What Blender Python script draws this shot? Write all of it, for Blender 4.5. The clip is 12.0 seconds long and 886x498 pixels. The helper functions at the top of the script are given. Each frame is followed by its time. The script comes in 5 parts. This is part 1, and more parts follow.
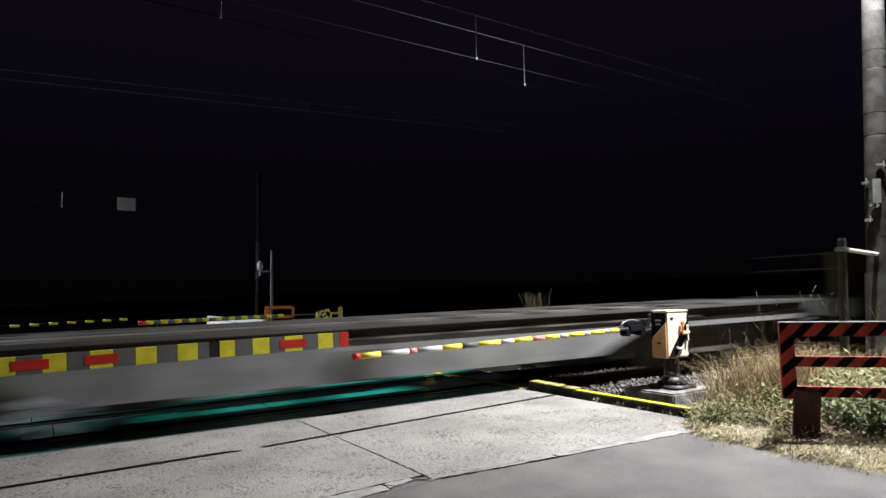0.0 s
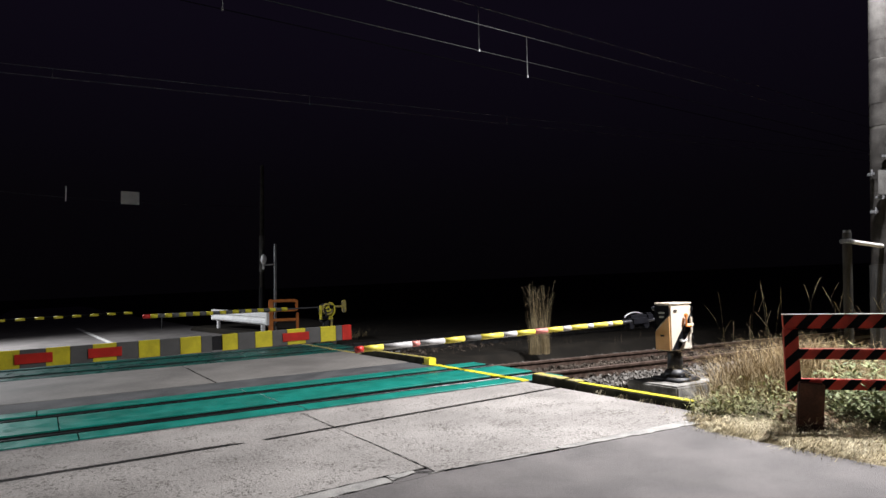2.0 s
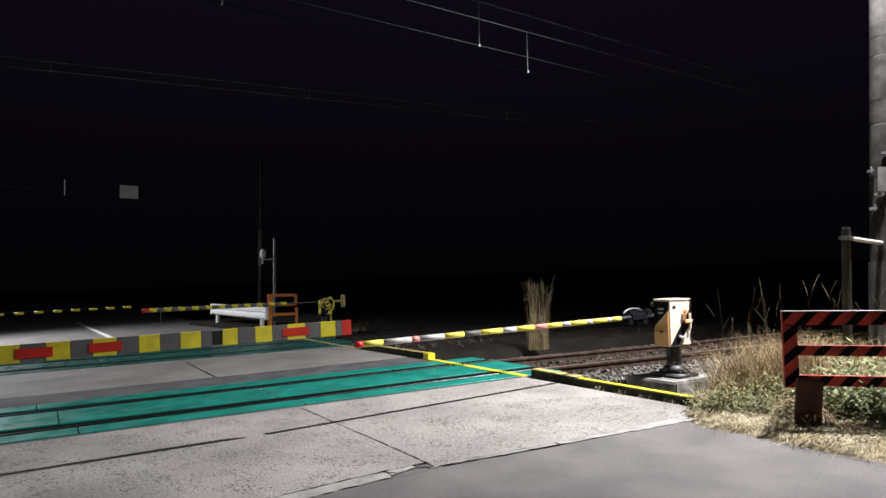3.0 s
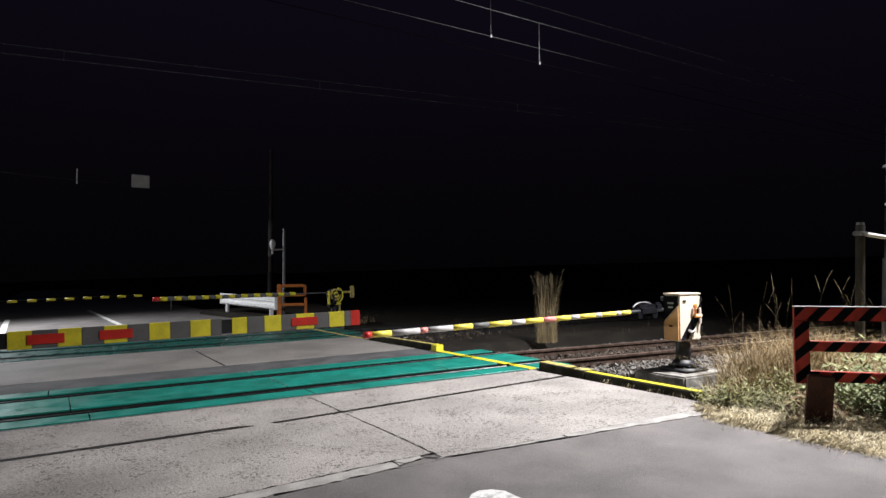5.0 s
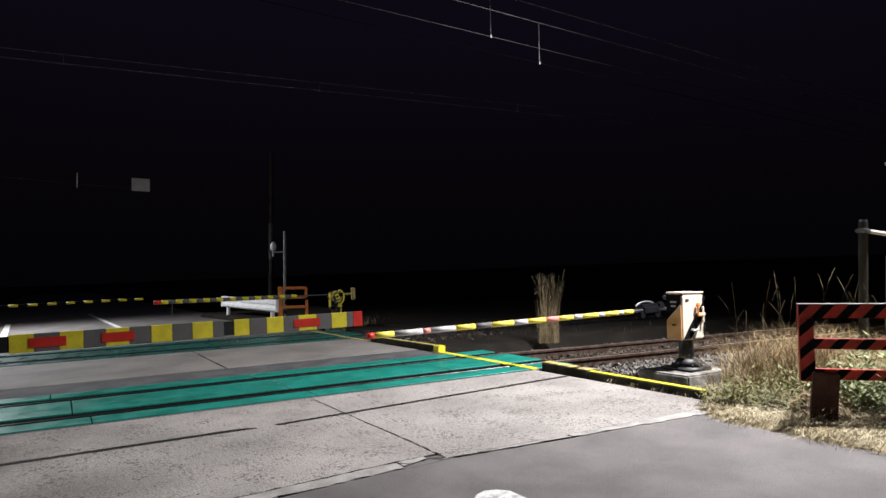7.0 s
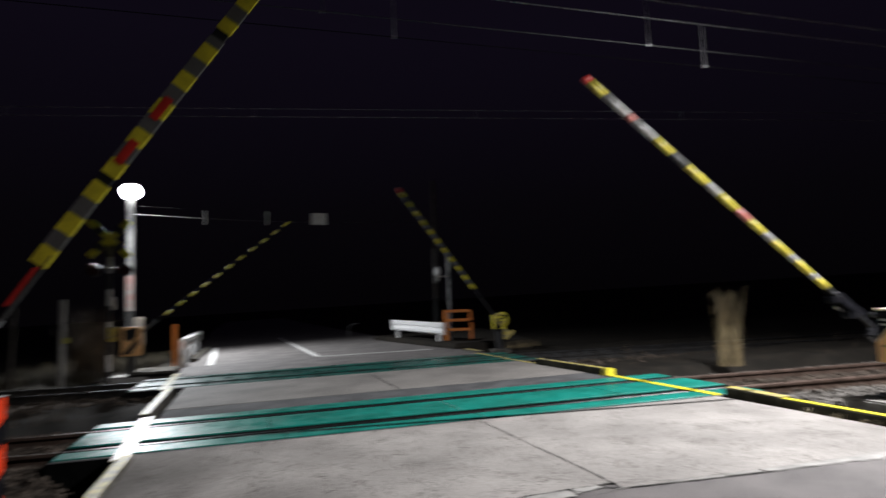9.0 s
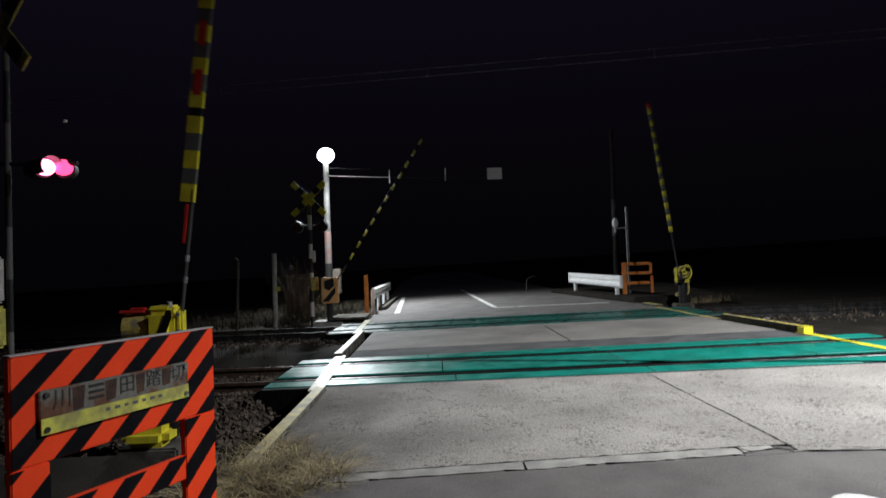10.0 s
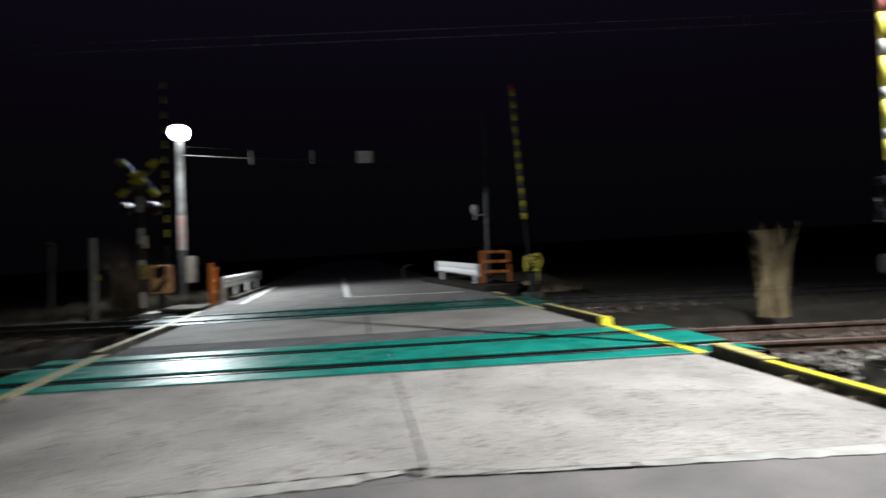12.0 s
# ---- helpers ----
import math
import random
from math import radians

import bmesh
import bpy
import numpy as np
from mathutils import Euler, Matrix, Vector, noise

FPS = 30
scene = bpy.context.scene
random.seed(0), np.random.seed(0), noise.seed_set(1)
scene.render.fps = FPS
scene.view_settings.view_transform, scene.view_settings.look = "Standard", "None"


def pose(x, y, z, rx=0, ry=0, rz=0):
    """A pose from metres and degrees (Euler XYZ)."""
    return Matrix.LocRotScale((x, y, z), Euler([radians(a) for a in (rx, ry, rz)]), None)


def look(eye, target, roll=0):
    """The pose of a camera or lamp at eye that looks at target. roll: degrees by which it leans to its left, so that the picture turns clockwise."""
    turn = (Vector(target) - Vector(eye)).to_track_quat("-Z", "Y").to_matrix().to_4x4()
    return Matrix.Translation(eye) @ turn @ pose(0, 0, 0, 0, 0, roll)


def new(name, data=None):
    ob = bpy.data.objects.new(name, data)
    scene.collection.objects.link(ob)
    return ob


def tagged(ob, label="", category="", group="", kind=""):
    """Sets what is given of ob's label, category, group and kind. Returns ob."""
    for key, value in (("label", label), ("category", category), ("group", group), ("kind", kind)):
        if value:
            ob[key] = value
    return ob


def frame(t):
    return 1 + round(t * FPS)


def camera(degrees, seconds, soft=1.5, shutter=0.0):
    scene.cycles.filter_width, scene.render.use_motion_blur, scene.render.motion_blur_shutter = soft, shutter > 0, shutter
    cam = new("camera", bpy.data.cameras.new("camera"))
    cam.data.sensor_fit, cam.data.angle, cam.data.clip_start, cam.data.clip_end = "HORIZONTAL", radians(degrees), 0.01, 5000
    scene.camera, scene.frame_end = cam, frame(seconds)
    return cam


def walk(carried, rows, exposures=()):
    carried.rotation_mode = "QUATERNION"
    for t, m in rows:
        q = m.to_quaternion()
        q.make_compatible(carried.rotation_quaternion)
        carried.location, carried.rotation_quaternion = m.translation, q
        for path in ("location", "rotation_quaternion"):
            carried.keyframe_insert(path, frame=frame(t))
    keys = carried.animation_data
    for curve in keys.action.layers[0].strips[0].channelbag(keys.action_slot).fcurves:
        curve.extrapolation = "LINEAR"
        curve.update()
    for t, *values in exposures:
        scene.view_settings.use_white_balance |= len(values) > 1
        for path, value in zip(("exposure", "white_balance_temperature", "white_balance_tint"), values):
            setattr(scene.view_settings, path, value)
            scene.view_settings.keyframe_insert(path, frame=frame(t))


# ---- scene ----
cam = camera(71.4, 12.0, 1.5, 0.75)
PATH = [
    (0, (-2.381, -3.82, 1.29), (-1.285, -2.153, 1.445), -1.0),
    (0.5, (-2.377, -3.81, 1.289), (-1.278, -2.147, 1.451), -1.0),
    (1, (-2.37, -3.812, 1.293), (-1.276, -2.147, 1.46), -1.0),
    (1.5, (-2.366, -3.812, 1.288), (-1.276, -2.142, 1.445), -1.1),
    (2, (-2.365, -3.815, 1.287), (-1.279, -2.141, 1.42), -1.1),
    (2.5, (-2.375, -3.814, 1.295), (-1.284, -2.143, 1.415), -1.0),
    (4.5, (-2.374, -3.807, 1.288), (-1.304, -2.121, 1.393), -0.5),
    (5, (-2.37, -3.801, 1.285), (-1.305, -2.111, 1.377), -0.3),
    (5.5, (-2.377, -3.802, 1.282), (-1.324, -2.105, 1.383), -0.3),
    (6, (-2.371, -3.798, 1.279), (-1.331, -2.092, 1.377), -0.5),
    (6.5, (-2.374, -3.787, 1.273), (-1.318, -2.093, 1.376), -0.5),
    (8.3, (-2.384, -3.763, 1.27), (-1.321, -2.071, 1.347), -1.0),
    (8.5, (-2.39, -3.763, 1.273), (-1.424, -2.015, 1.37), -1.1),
    (8.7, (-2.386, -3.753, 1.304), (-1.588, -1.923, 1.423), -1.8),
    (9, (-2.403, -3.782, 1.285), (-1.806, -1.882, 1.463), -2.0),
    (9.2, (-2.303, -3.793, 1.273), (-1.903, -1.839, 1.424), -0.9),
    (9.5, (-2.274, -3.839, 1.243), (-2.113, -1.848, 1.324), -0.2),
    (9.7, (-2.286, -3.903, 1.26), (-2.172, -1.908, 1.336), -0.5),
    (10, (-2.213, -3.879, 1.24), (-2.195, -1.879, 1.29), -2.0),
    (10.2, (-2.138, -3.832, 1.231), (-2.105, -1.832, 1.264), -2.8),
    (10.5, (-1.94, -3.654, 1.187), (-1.839, -1.658, 1.236), -2.6),
    (10.7, (-1.761, -3.512, 1.168), (-1.615, -1.518, 1.197), -0.8),
    (11, (-1.469, -3.42, 1.186), (-1.251, -1.434, 1.278), -3.7),
    (11.2, (-1.254, -3.388, 1.136), (-1.214, -1.388, 1.164), -3.8),
    (11.5, (-0.932, -3.347, 1.159), (-0.824, -1.35, 1.121), -3.5),
    (11.7, (-0.725, -3.314, 1.127), (-0.61, -1.317, 1.133), -1.6),
    (12, (-0.307, -3.131, 1.146), (-0.038, -1.149, 1.151), -1.7),
]
walk(cam, [(t, look(eye, target, roll)) for t, eye, target, roll in PATH], ((0, 0.0, 6300, 8), (0.5, 0.0, 6400, 10), (1.0, 0.0, 6450, 11), (1.6, 0.0, 6450, 12.5), (6.5, 0.0, 6500, 13.5), (8.4, 0.0, 6500, 15), (9.6, 0.0, 6300, 8), (12, 0.0, 6300, 7)))

# ---- world and lamps ----
GX = 0.03            # the whole site climbs 3 cm a metre towards +x
NEAR_Y, NEAR_S = 3.85, -0.125     # near track: y at x = 0, and slope
FAR_Y, FAR_S = 9.45, -0.16        # far track


def gz(x):
    return GX * x


def tz(x):
    """Height of the rails, which climb a little less than the road."""
    return 0.02 * x - 0.03


def rail_z(x):
    """Rail tops: flush in the deck, easing off beside it."""
    if x > 3.5:
        return gz(3.5) + 0.013 * (x - 3.5)
    if x < -4.3:
        return gz(-4.3) + 0.02 * (x + 4.3)
    return gz(x)


def near_y(x):
    return NEAR_Y + NEAR_S * x


def far_y(x):
    return FAR_Y + FAR_S * x


world = bpy.data.worlds.new("night_sky")
scene.world = world
world.use_nodes = True
wn = world.node_tree
wbg = wn.nodes["Background"]
wco = wn.nodes.new("ShaderNodeTexCoord")
wsep = wn.nodes.new("ShaderNodeSeparateXYZ")
wramp = wn.nodes.new("ShaderNodeValToRGB")
wramp.color_ramp.elements[0].position, wramp.color_ramp.elements[1].position = 0.02, 0.40
wramp.color_ramp.elements[0].color = (0.09, 0.07, 0.105, 1)     # the sky darkens towards the unlit horizon
wramp.color_ramp.elements[1].color = (0.31, 0.22, 0.50, 1)
wmid = wramp.color_ramp.elements.new(0.15)
wmid.color = (0.15, 0.115, 0.19, 1)
wn.links.new(wco.outputs["Generated"], wsep.inputs[0])
wn.links.new(wsep.outputs["Z"], wramp.inputs["Fac"])
wn.links.new(wramp.outputs["Color"], wbg.inputs[0])
wbg.inputs[1].default_value = 0.0125


def lamp(name, kind, m, power, colour, size=0.2, angle=160, blend=0.6):
    data = bpy.data.lights.new(name, kind)
    data.energy, data.color = power, colour
    if kind == "SPOT":
        data.spot_size, data.spot_blend, data.shadow_soft_size = radians(angle), blend, size
    elif kind == "AREA":
        data.shape, data.size = "DISK", size
    else:
        data.shadow_soft_size = size
    ob = new(name, data)
    ob.matrix_world = m
    return ob


LAMP_NEAR = (5.82, -0.82, 6.74)
LAMP_FAR = (-5.95, 17.7, 5.2)
lamp("street_light_near", "SPOT", look(LAMP_NEAR, (4.1, 1.2, 0)), 8700, (0.98, 0.98, 1.0), 0.05, 118, 1.0)
lamp("street_light_far", "SPOT", look(LAMP_FAR, (-4.0, 15.5, 0)), 5000, (0.93, 0.97, 1.0), 0.22, 130, 1.0)

# ---- materials ----


def mat(name, base, rough=0.7, metal=0.0, second=None, scale=8.0, fine=60.0, bump=0.15, island=0.0, spec=0.4, low=0.4, high=0.62, grit=0.5):
    """Two-scale variation of a base colour, with fine relief."""
    m = bpy.data.materials.new(name)
    m.use_nodes = True
    nt = m.node_tree
    b = nt.nodes["Principled BSDF"]
    b.inputs["Roughness"].default_value = rough
    b.inputs["Metallic"].default_value = metal
    b.inputs["Specular IOR Level"].default_value = spec
    co = nt.nodes.new("ShaderNodeTexCoord")
    n1 = nt.nodes.new("ShaderNodeTexNoise")
    n1.inputs["Scale"].default_value, n1.inputs["Detail"].default_value = scale, 5
    n2 = nt.nodes.new("ShaderNodeTexNoise")
    n2.inputs["Scale"].default_value, n2.inputs["Detail"].default_value = fine, 3
    for n in (n1, n2):
        nt.links.new(co.outputs["Object"], n.inputs["Vector"])
    ramp = nt.nodes.new("ShaderNodeValToRGB")
    ramp.color_ramp.elements[0].position, ramp.color_ramp.elements[1].position = low, high
    c2 = second or tuple(c * 0.6 for c in base)
    ramp.color_ramp.elements[0].color = (*c2, 1)
    ramp.color_ramp.elements[1].color = (*base, 1)
    nt.links.new(n1.outputs["Fac"], ramp.inputs["Fac"])
    mix = nt.nodes.new("ShaderNodeMix")
    mix.data_type, mix.blend_type = "RGBA", "MULTIPLY"
    mix.inputs["Factor"].default_value = grit
    ramp2 = nt.nodes.new("ShaderNodeValToRGB")
    ramp2.color_ramp.elements[0].position, ramp2.color_ramp.elements[1].position = 0.3, 0.7
    ramp2.color_ramp.elements[0].color = (0.45, 0.45, 0.45, 1)
    ramp2.color_ramp.elements[1].color = (1.15, 1.15, 1.15, 1)
    nt.links.new(n2.outputs["Fac"], ramp2.inputs["Fac"])
    nt.links.new(ramp.outputs["Color"], mix.inputs["A"])
    nt.links.new(ramp2.outputs["Color"], mix.inputs["B"])
    col = mix.outputs["Result"]
    if island:
        geo = nt.nodes.new("ShaderNodeNewGeometry")
        hsv = nt.nodes.new("ShaderNodeHueSaturation")
        mp = nt.nodes.new("ShaderNodeMapRange")
        mp.inputs["To Min"].default_value, mp.inputs["To Max"].default_value = 1 - island, 1 + island
        nt.links.new(geo.outputs["Random Per Island"], mp.inputs["Value"])
        nt.links.new(mp.outputs["Result"], hsv.inputs["Value"])
        nt.links.new(col, hsv.inputs["Color"])
        col = hsv.outputs["Color"]
    nt.links.new(col, b.inputs["Base Color"])
    if bump:
        bp = nt.nodes.new("ShaderNodeBump")
        bp.inputs["Strength"].default_value, bp.inputs["Distance"].default_value = bump, 0.01
        nt.links.new(n2.outputs["Fac"], bp.inputs["Height"])
        nt.links.new(bp.outputs["Normal"], b.inputs["Normal"])
    return m


def glow(name, colour, strength):
    m = bpy.data.materials.new(name)
    m.use_nodes = True
    b = m.node_tree.nodes["Principled BSDF"]
    b.inputs["Base Color"].default_value = (*colour, 1)
    b.inputs["Emission Color"].default_value = (*colour, 1)
    b.inputs["Emission Strength"].default_value = strength
    return m


def pitted(name, base, pit, rough=0.85, fleck=52.0, cover=0.48, spec=0.12):
    """Weathered concrete: broad pale stains, and dark pits that gather in patches."""
    m = mat(name, base, rough, scale=1.1, fine=70, bump=0.5, spec=spec, grit=0.75, second=tuple(c * 0.70 for c in base), low=0.34, high=0.62)
    nt = m.node_tree
    b = nt.nodes["Principled BSDF"]
    old = b.inputs["Base Color"].links[0].from_socket
    co = [n for n in nt.nodes if n.type == "TEX_COORD"][0]
    n3 = nt.nodes.new("ShaderNodeTexNoise")
    n3.inputs["Scale"].default_value, n3.inputs["Detail"].default_value = fleck, 4
    n3.inputs["Roughness"].default_value = 0.65
    n4 = nt.nodes.new("ShaderNodeTexNoise")
    n4.inputs["Scale"].default_value, n4.inputs["Detail"].default_value = 3.2, 3
    for n in (n3, n4):
        nt.links.new(co.outputs["Object"], n.inputs["Vector"])
    add = nt.nodes.new("ShaderNodeMath")
    add.operation = "MULTIPLY_ADD"
    add.inputs[1].default_value = 0.45
    nt.links.new(n4.outputs["Fac"], add.inputs[0])
    nt.links.new(n3.outputs["Fac"], add.inputs[2])
    ramp = nt.nodes.new("ShaderNodeValToRGB")
    ramp.color_ramp.elements[0].position, ramp.color_ramp.elements[1].position = cover + 0.10, cover + 0.19
    ramp.color_ramp.elements[0].color, ramp.color_ramp.elements[1].color = (1, 1, 1, 1), (0, 0, 0, 1)
    nt.links.new(add.outputs[0], ramp.inputs["Fac"])
    # coarser single holes where the surface has spalled, in clusters
    vo = nt.nodes.new("ShaderNodeTexVoronoi")
    vo.inputs["Scale"].default_value, vo.inputs["Randomness"].default_value = 21.0, 1.0
    wob = nt.nodes.new("ShaderNodeMix")
    wob.data_type = "RGBA"
    wob.inputs["Factor"].default_value = 0.035
    nt.links.new(co.outputs["Object"], wob.inputs["A"])
    nt.links.new(n3.outputs["Color"], wob.inputs["B"])
    nt.links.new(wob.outputs["Result"], vo.inputs["Vector"])
    n5 = nt.nodes.new("ShaderNodeTexNoise")
    n5.inputs["Scale"].default_value, n5.inputs["Detail"].default_value = 4.5, 4
    nt.links.new(co.outputs["Object"], n5.inputs["Vector"])
    lim = nt.nodes.new("ShaderNodeMapRange")
    lim.inputs["From Min"].default_value, lim.inputs["From Max"].default_value = 0.44, 0.72
    lim.inputs["To Min"].default_value, lim.inputs["To Max"].default_value = 0.0, 0.42
    nt.links.new(n5.outputs["Fac"], lim.inputs["Value"])
    hole = nt.nodes.new("ShaderNodeMath")
    hole.operation = "SUBTRACT"
    nt.links.new(lim.outputs["Result"], hole.inputs[0])
    nt.links.new(vo.outputs["Distance"], hole.inputs[1])
    soft = nt.nodes.new("ShaderNodeMapRange")
    soft.inputs["From Min"].default_value, soft.inputs["From Max"].default_value = -0.03, 0.14
    nt.links.new(hole.outputs[0], soft.inputs["Value"])
    both = nt.nodes.new("ShaderNodeMath")
    both.operation = "MAXIMUM"
    nt.links.new(ramp.outputs["Color"], both.inputs[0])
    nt.links.new(soft.outputs["Result"], both.inputs[1])
    mix = nt.nodes.new("ShaderNodeMix")
    mix.data_type = "RGBA"
    mix.inputs["B"].default_value = (*pit, 1)
    nt.links.new(both.outputs[0], mix.inputs["Factor"])
    nt.links.new(old, mix.inputs["A"])
    nt.links.new(mix.outputs["Result"], b.inputs["Base Color"])
    bp = b.inputs["Normal"].links[0].from_node
    bp2 = nt.nodes.new("ShaderNodeBump")
    bp2.invert = True
    bp2.inputs["Strength"].default_value, bp2.inputs["Distance"].default_value = 0.5, 0.008
    nt.links.new(both.outputs[0], bp2.inputs["Height"])
    nt.links.new(bp.outputs["Normal"], bp2.inputs["Normal"])
    nt.links.new(bp2.outputs["Normal"], b.inputs["Normal"])
    return m


ASPHALT = mat("asphalt", (0.195, 0.178, 0.168), 0.8, scale=1.6, fine=170, bump=0.6, second=(0.125, 0.115, 0.109), low=0.36, high=0.66, grit=0.7)
ASPHALT_OLD = mat("old_asphalt", (0.10, 0.10, 0.10), 0.85, scale=2.5, fine=120, bump=0.5)
CONCRETE = pitted("concrete_slab", (0.40, 0.372, 0.342), (0.14, 0.128, 0.112), fleck=34.0, cover=0.458)
CONCRETE_MID = pitted("smooth_concrete", (0.285, 0.265, 0.24), (0.18, 0.168, 0.155), 0.75, 30, 0.40, 0.25)
CEMENT = mat("cement", (0.385, 0.37, 0.34), 0.85, scale=6, fine=90, bump=0.3, second=(0.27, 0.26, 0.24))
PLINTH = mat("grey_plinth_concrete", (0.36, 0.35, 0.32), 0.9, scale=5, fine=70, bump=0.4, second=(0.15, 0.14, 0.125), spec=0.08)
KERBSTONE = mat("dirty_kerb_concrete", (0.15, 0.14, 0.12), 0.9, scale=5, fine=70, bump=0.4, second=(0.06, 0.056, 0.048), spec=0.08)


def darkened_about(m, at, reach, keep):
    """Darkens the colour towards one point, with a ragged edge."""
    nt = m.node_tree
    b = nt.nodes["Principled BSDF"]
    old = b.inputs["Base Color"].links[0].from_socket
    co = [n for n in nt.nodes if n.type == "TEX_COORD"][0]
    d = nt.nodes.new("ShaderNodeVectorMath")
    d.operation = "DISTANCE"
    d.inputs[1].default_value = at
    nt.links.new(co.outputs["Object"], d.inputs[0])
    n = nt.nodes.new("ShaderNodeTexNoise")
    n.inputs["Scale"].default_value, n.inputs["Detail"].default_value = 2.6, 6
    n.inputs["Roughness"].default_value = 0.7
    nt.links.new(co.outputs["Object"], n.inputs["Vector"])
    add = nt.nodes.new("ShaderNodeMath")
    add.operation = "MULTIPLY_ADD"
    add.inputs[1].default_value = reach * 1.2
    nt.links.new(n.outputs["Fac"], add.inputs[0])
    nt.links.new(d.outputs["Value"], add.inputs[2])
    mp = nt.nodes.new("ShaderNodeMapRange")
    mp.inputs["From Min"].default_value, mp.inputs["From Max"].default_value = reach * 0.8, reach * 1.7
    mp.inputs["To Min"].default_value, mp.inputs["To Max"].default_value = keep, 1.0
    nt.links.new(add.outputs[0], mp.inputs["Value"])
    mix = nt.nodes.new("ShaderNodeMix")
    mix.data_type = "RGBA"
    mix.inputs["A"].default_value = (0.055, 0.05, 0.042, 1)
    nt.links.new(mp.outputs["Result"], mix.inputs["Factor"])
    nt.links.new(old, mix.inputs["B"])
    nt.links.new(mix.outputs["Result"], b.inputs["Base Color"])


darkened_about(CONCRETE, (-3.5, 0.7, -0.1), 1.0, 0.3)
darkened_about(CONCRETE, (2.95, 0.2, 0.09), 0.75, 0.72)
darkened_about(CONCRETE, (-3.45, 2.1, -0.1), 0.95, 0.45)
darkened_about(CONCRETE, (-2.5, 0.7, -0.08), 0.9, 0.72)
GREEN = mat("green_deck_paint", (0.010, 0.245, 0.19), 0.43, scale=2.2, fine=60, bump=0.18, second=(0.010, 0.185, 0.14), spec=0.4)
GREEN_FAR = mat("dusty_green_deck_paint", (0.012, 0.135, 0.105), 0.42, scale=2.2, fine=50, bump=0.15, second=(0.03, 0.075, 0.065), spec=0.45)


def worn_gloss(m, lo, hi):
    """Gloss that comes and goes with the wear of the paint."""
    nt = m.node_tree
    n = nt.nodes.new("ShaderNodeTexNoise")
    n.inputs["Scale"].default_value, n.inputs["Detail"].default_value = 5.0, 6
    co = [k for k in nt.nodes if k.type == "TEX_COORD"][0]
    nt.links.new(co.outputs["Object"], n.inputs["Vector"])
    mp = nt.nodes.new("ShaderNodeMapRange")
    mp.inputs["From Min"].default_value, mp.inputs["From Max"].default_value = 0.35, 0.65
    mp.inputs["To Min"].default_value, mp.inputs["To Max"].default_value = lo, hi
    nt.links.new(n.outputs["Fac"], mp.inputs["Value"])
    nt.links.new(mp.outputs["Result"], nt.nodes["Principled BSDF"].inputs["Roughness"])


worn_gloss(GREEN, 0.30, 0.52)
worn_gloss(GREEN_FAR, 0.24, 0.44)
RUBBER = mat("black_rubber", (0.018, 0.018, 0.018), 0.8, scale=10, fine=90, bump=0.2)
# mossy concrete, coloured darker still for the shade on the kerbs' road face
KERBSHADE = mat("mossy_shaded_kerb_concrete", (0.050, 0.048, 0.034), 0.92, scale=6, fine=60, bump=0.3, second=(0.022, 0.022, 0.014), spec=0.08)
BED = mat("dull_rubber_bed", (0.007, 0.007, 0.007), 1.0, scale=10, fine=90, bump=0.2, spec=0.02)
STEEL = mat("rail_steel", (0.115, 0.078, 0.062), 0.5, 0.35, scale=12, fine=120, bump=0.1, second=(0.06, 0.04, 0.03), spec=0.25)
STEEL_DECK = mat("worn_deck_rail_steel", (0.20, 0.205, 0.21), 0.28, 0.95, scale=12, fine=120, bump=0.05, second=(0.10, 0.095, 0.09), spec=0.2)
RUST = mat("rusty_steel", (0.11, 0.06, 0.04), 0.8, 0.3, scale=10, fine=90, bump=0.3, second=(0.05, 0.03, 0.025))
BALLAST = mat("ballast_stone", (0.22, 0.205, 0.185), 0.9, scale=9, fine=60, bump=0.4, second=(0.12, 0.11, 0.098), island=0.3, spec=0.08)
SOIL = mat("dark_soil", (0.029, 0.025, 0.020), 0.95, scale=2, fine=40, bump=0.6, second=(0.02, 0.018, 0.015), spec=0.08)
STRAWSOIL = mat("straw_covered_soil", (0.40, 0.33, 0.20), 0.95, scale=7, fine=80, bump=0.6, second=(0.10, 0.08, 0.045))
# rusty between the rails; elsewhere a darkened copy for stones the lamps barely reach
BALLAST_DIM = mat("rusty_dimmed_ballast", (0.115, 0.092, 0.074), 0.95, scale=7, fine=60, bump=0.4, second=(0.045, 0.037, 0.03), island=0.35, spec=0.05)
SLEEPER = mat("concrete_sleeper", (0.10, 0.09, 0.08), 0.9, scale=6, fine=60, bump=0.3, spec=0.08)
YELLOW = mat("yellow_paint", (0.74, 0.65, 0.035), 0.55, scale=9, fine=90, bump=0.1, second=(0.60, 0.52, 0.03), grit=0.15)
YELLOW_OLD = mat("worn_yellow_paint", (0.52, 0.42, 0.09), 0.8, scale=9, fine=50, bump=0.3, second=(0.24, 0.21, 0.13), low=0.42, high=0.56)
STRIPE_WORN = mat("worn_glossy_stripe", (0.58, 0.53, 0.30), 0.32, scale=9, fine=50, bump=0.25, second=(0.40, 0.38, 0.27), low=0.38, high=0.56, spec=0.5)
YELLOW_FADED = mat("faded_kerb_paint", (0.56, 0.45, 0.11), 0.45, scale=6, fine=50, bump=0.4, second=(0.23, 0.20, 0.11), low=0.35, high=0.66)
PALEYELLOW = mat("bright_yellow_sheet", (0.86, 0.74, 0.10), 0.45, scale=9, fine=90, bump=0.05, second=(0.74, 0.62, 0.08), grit=0.15)
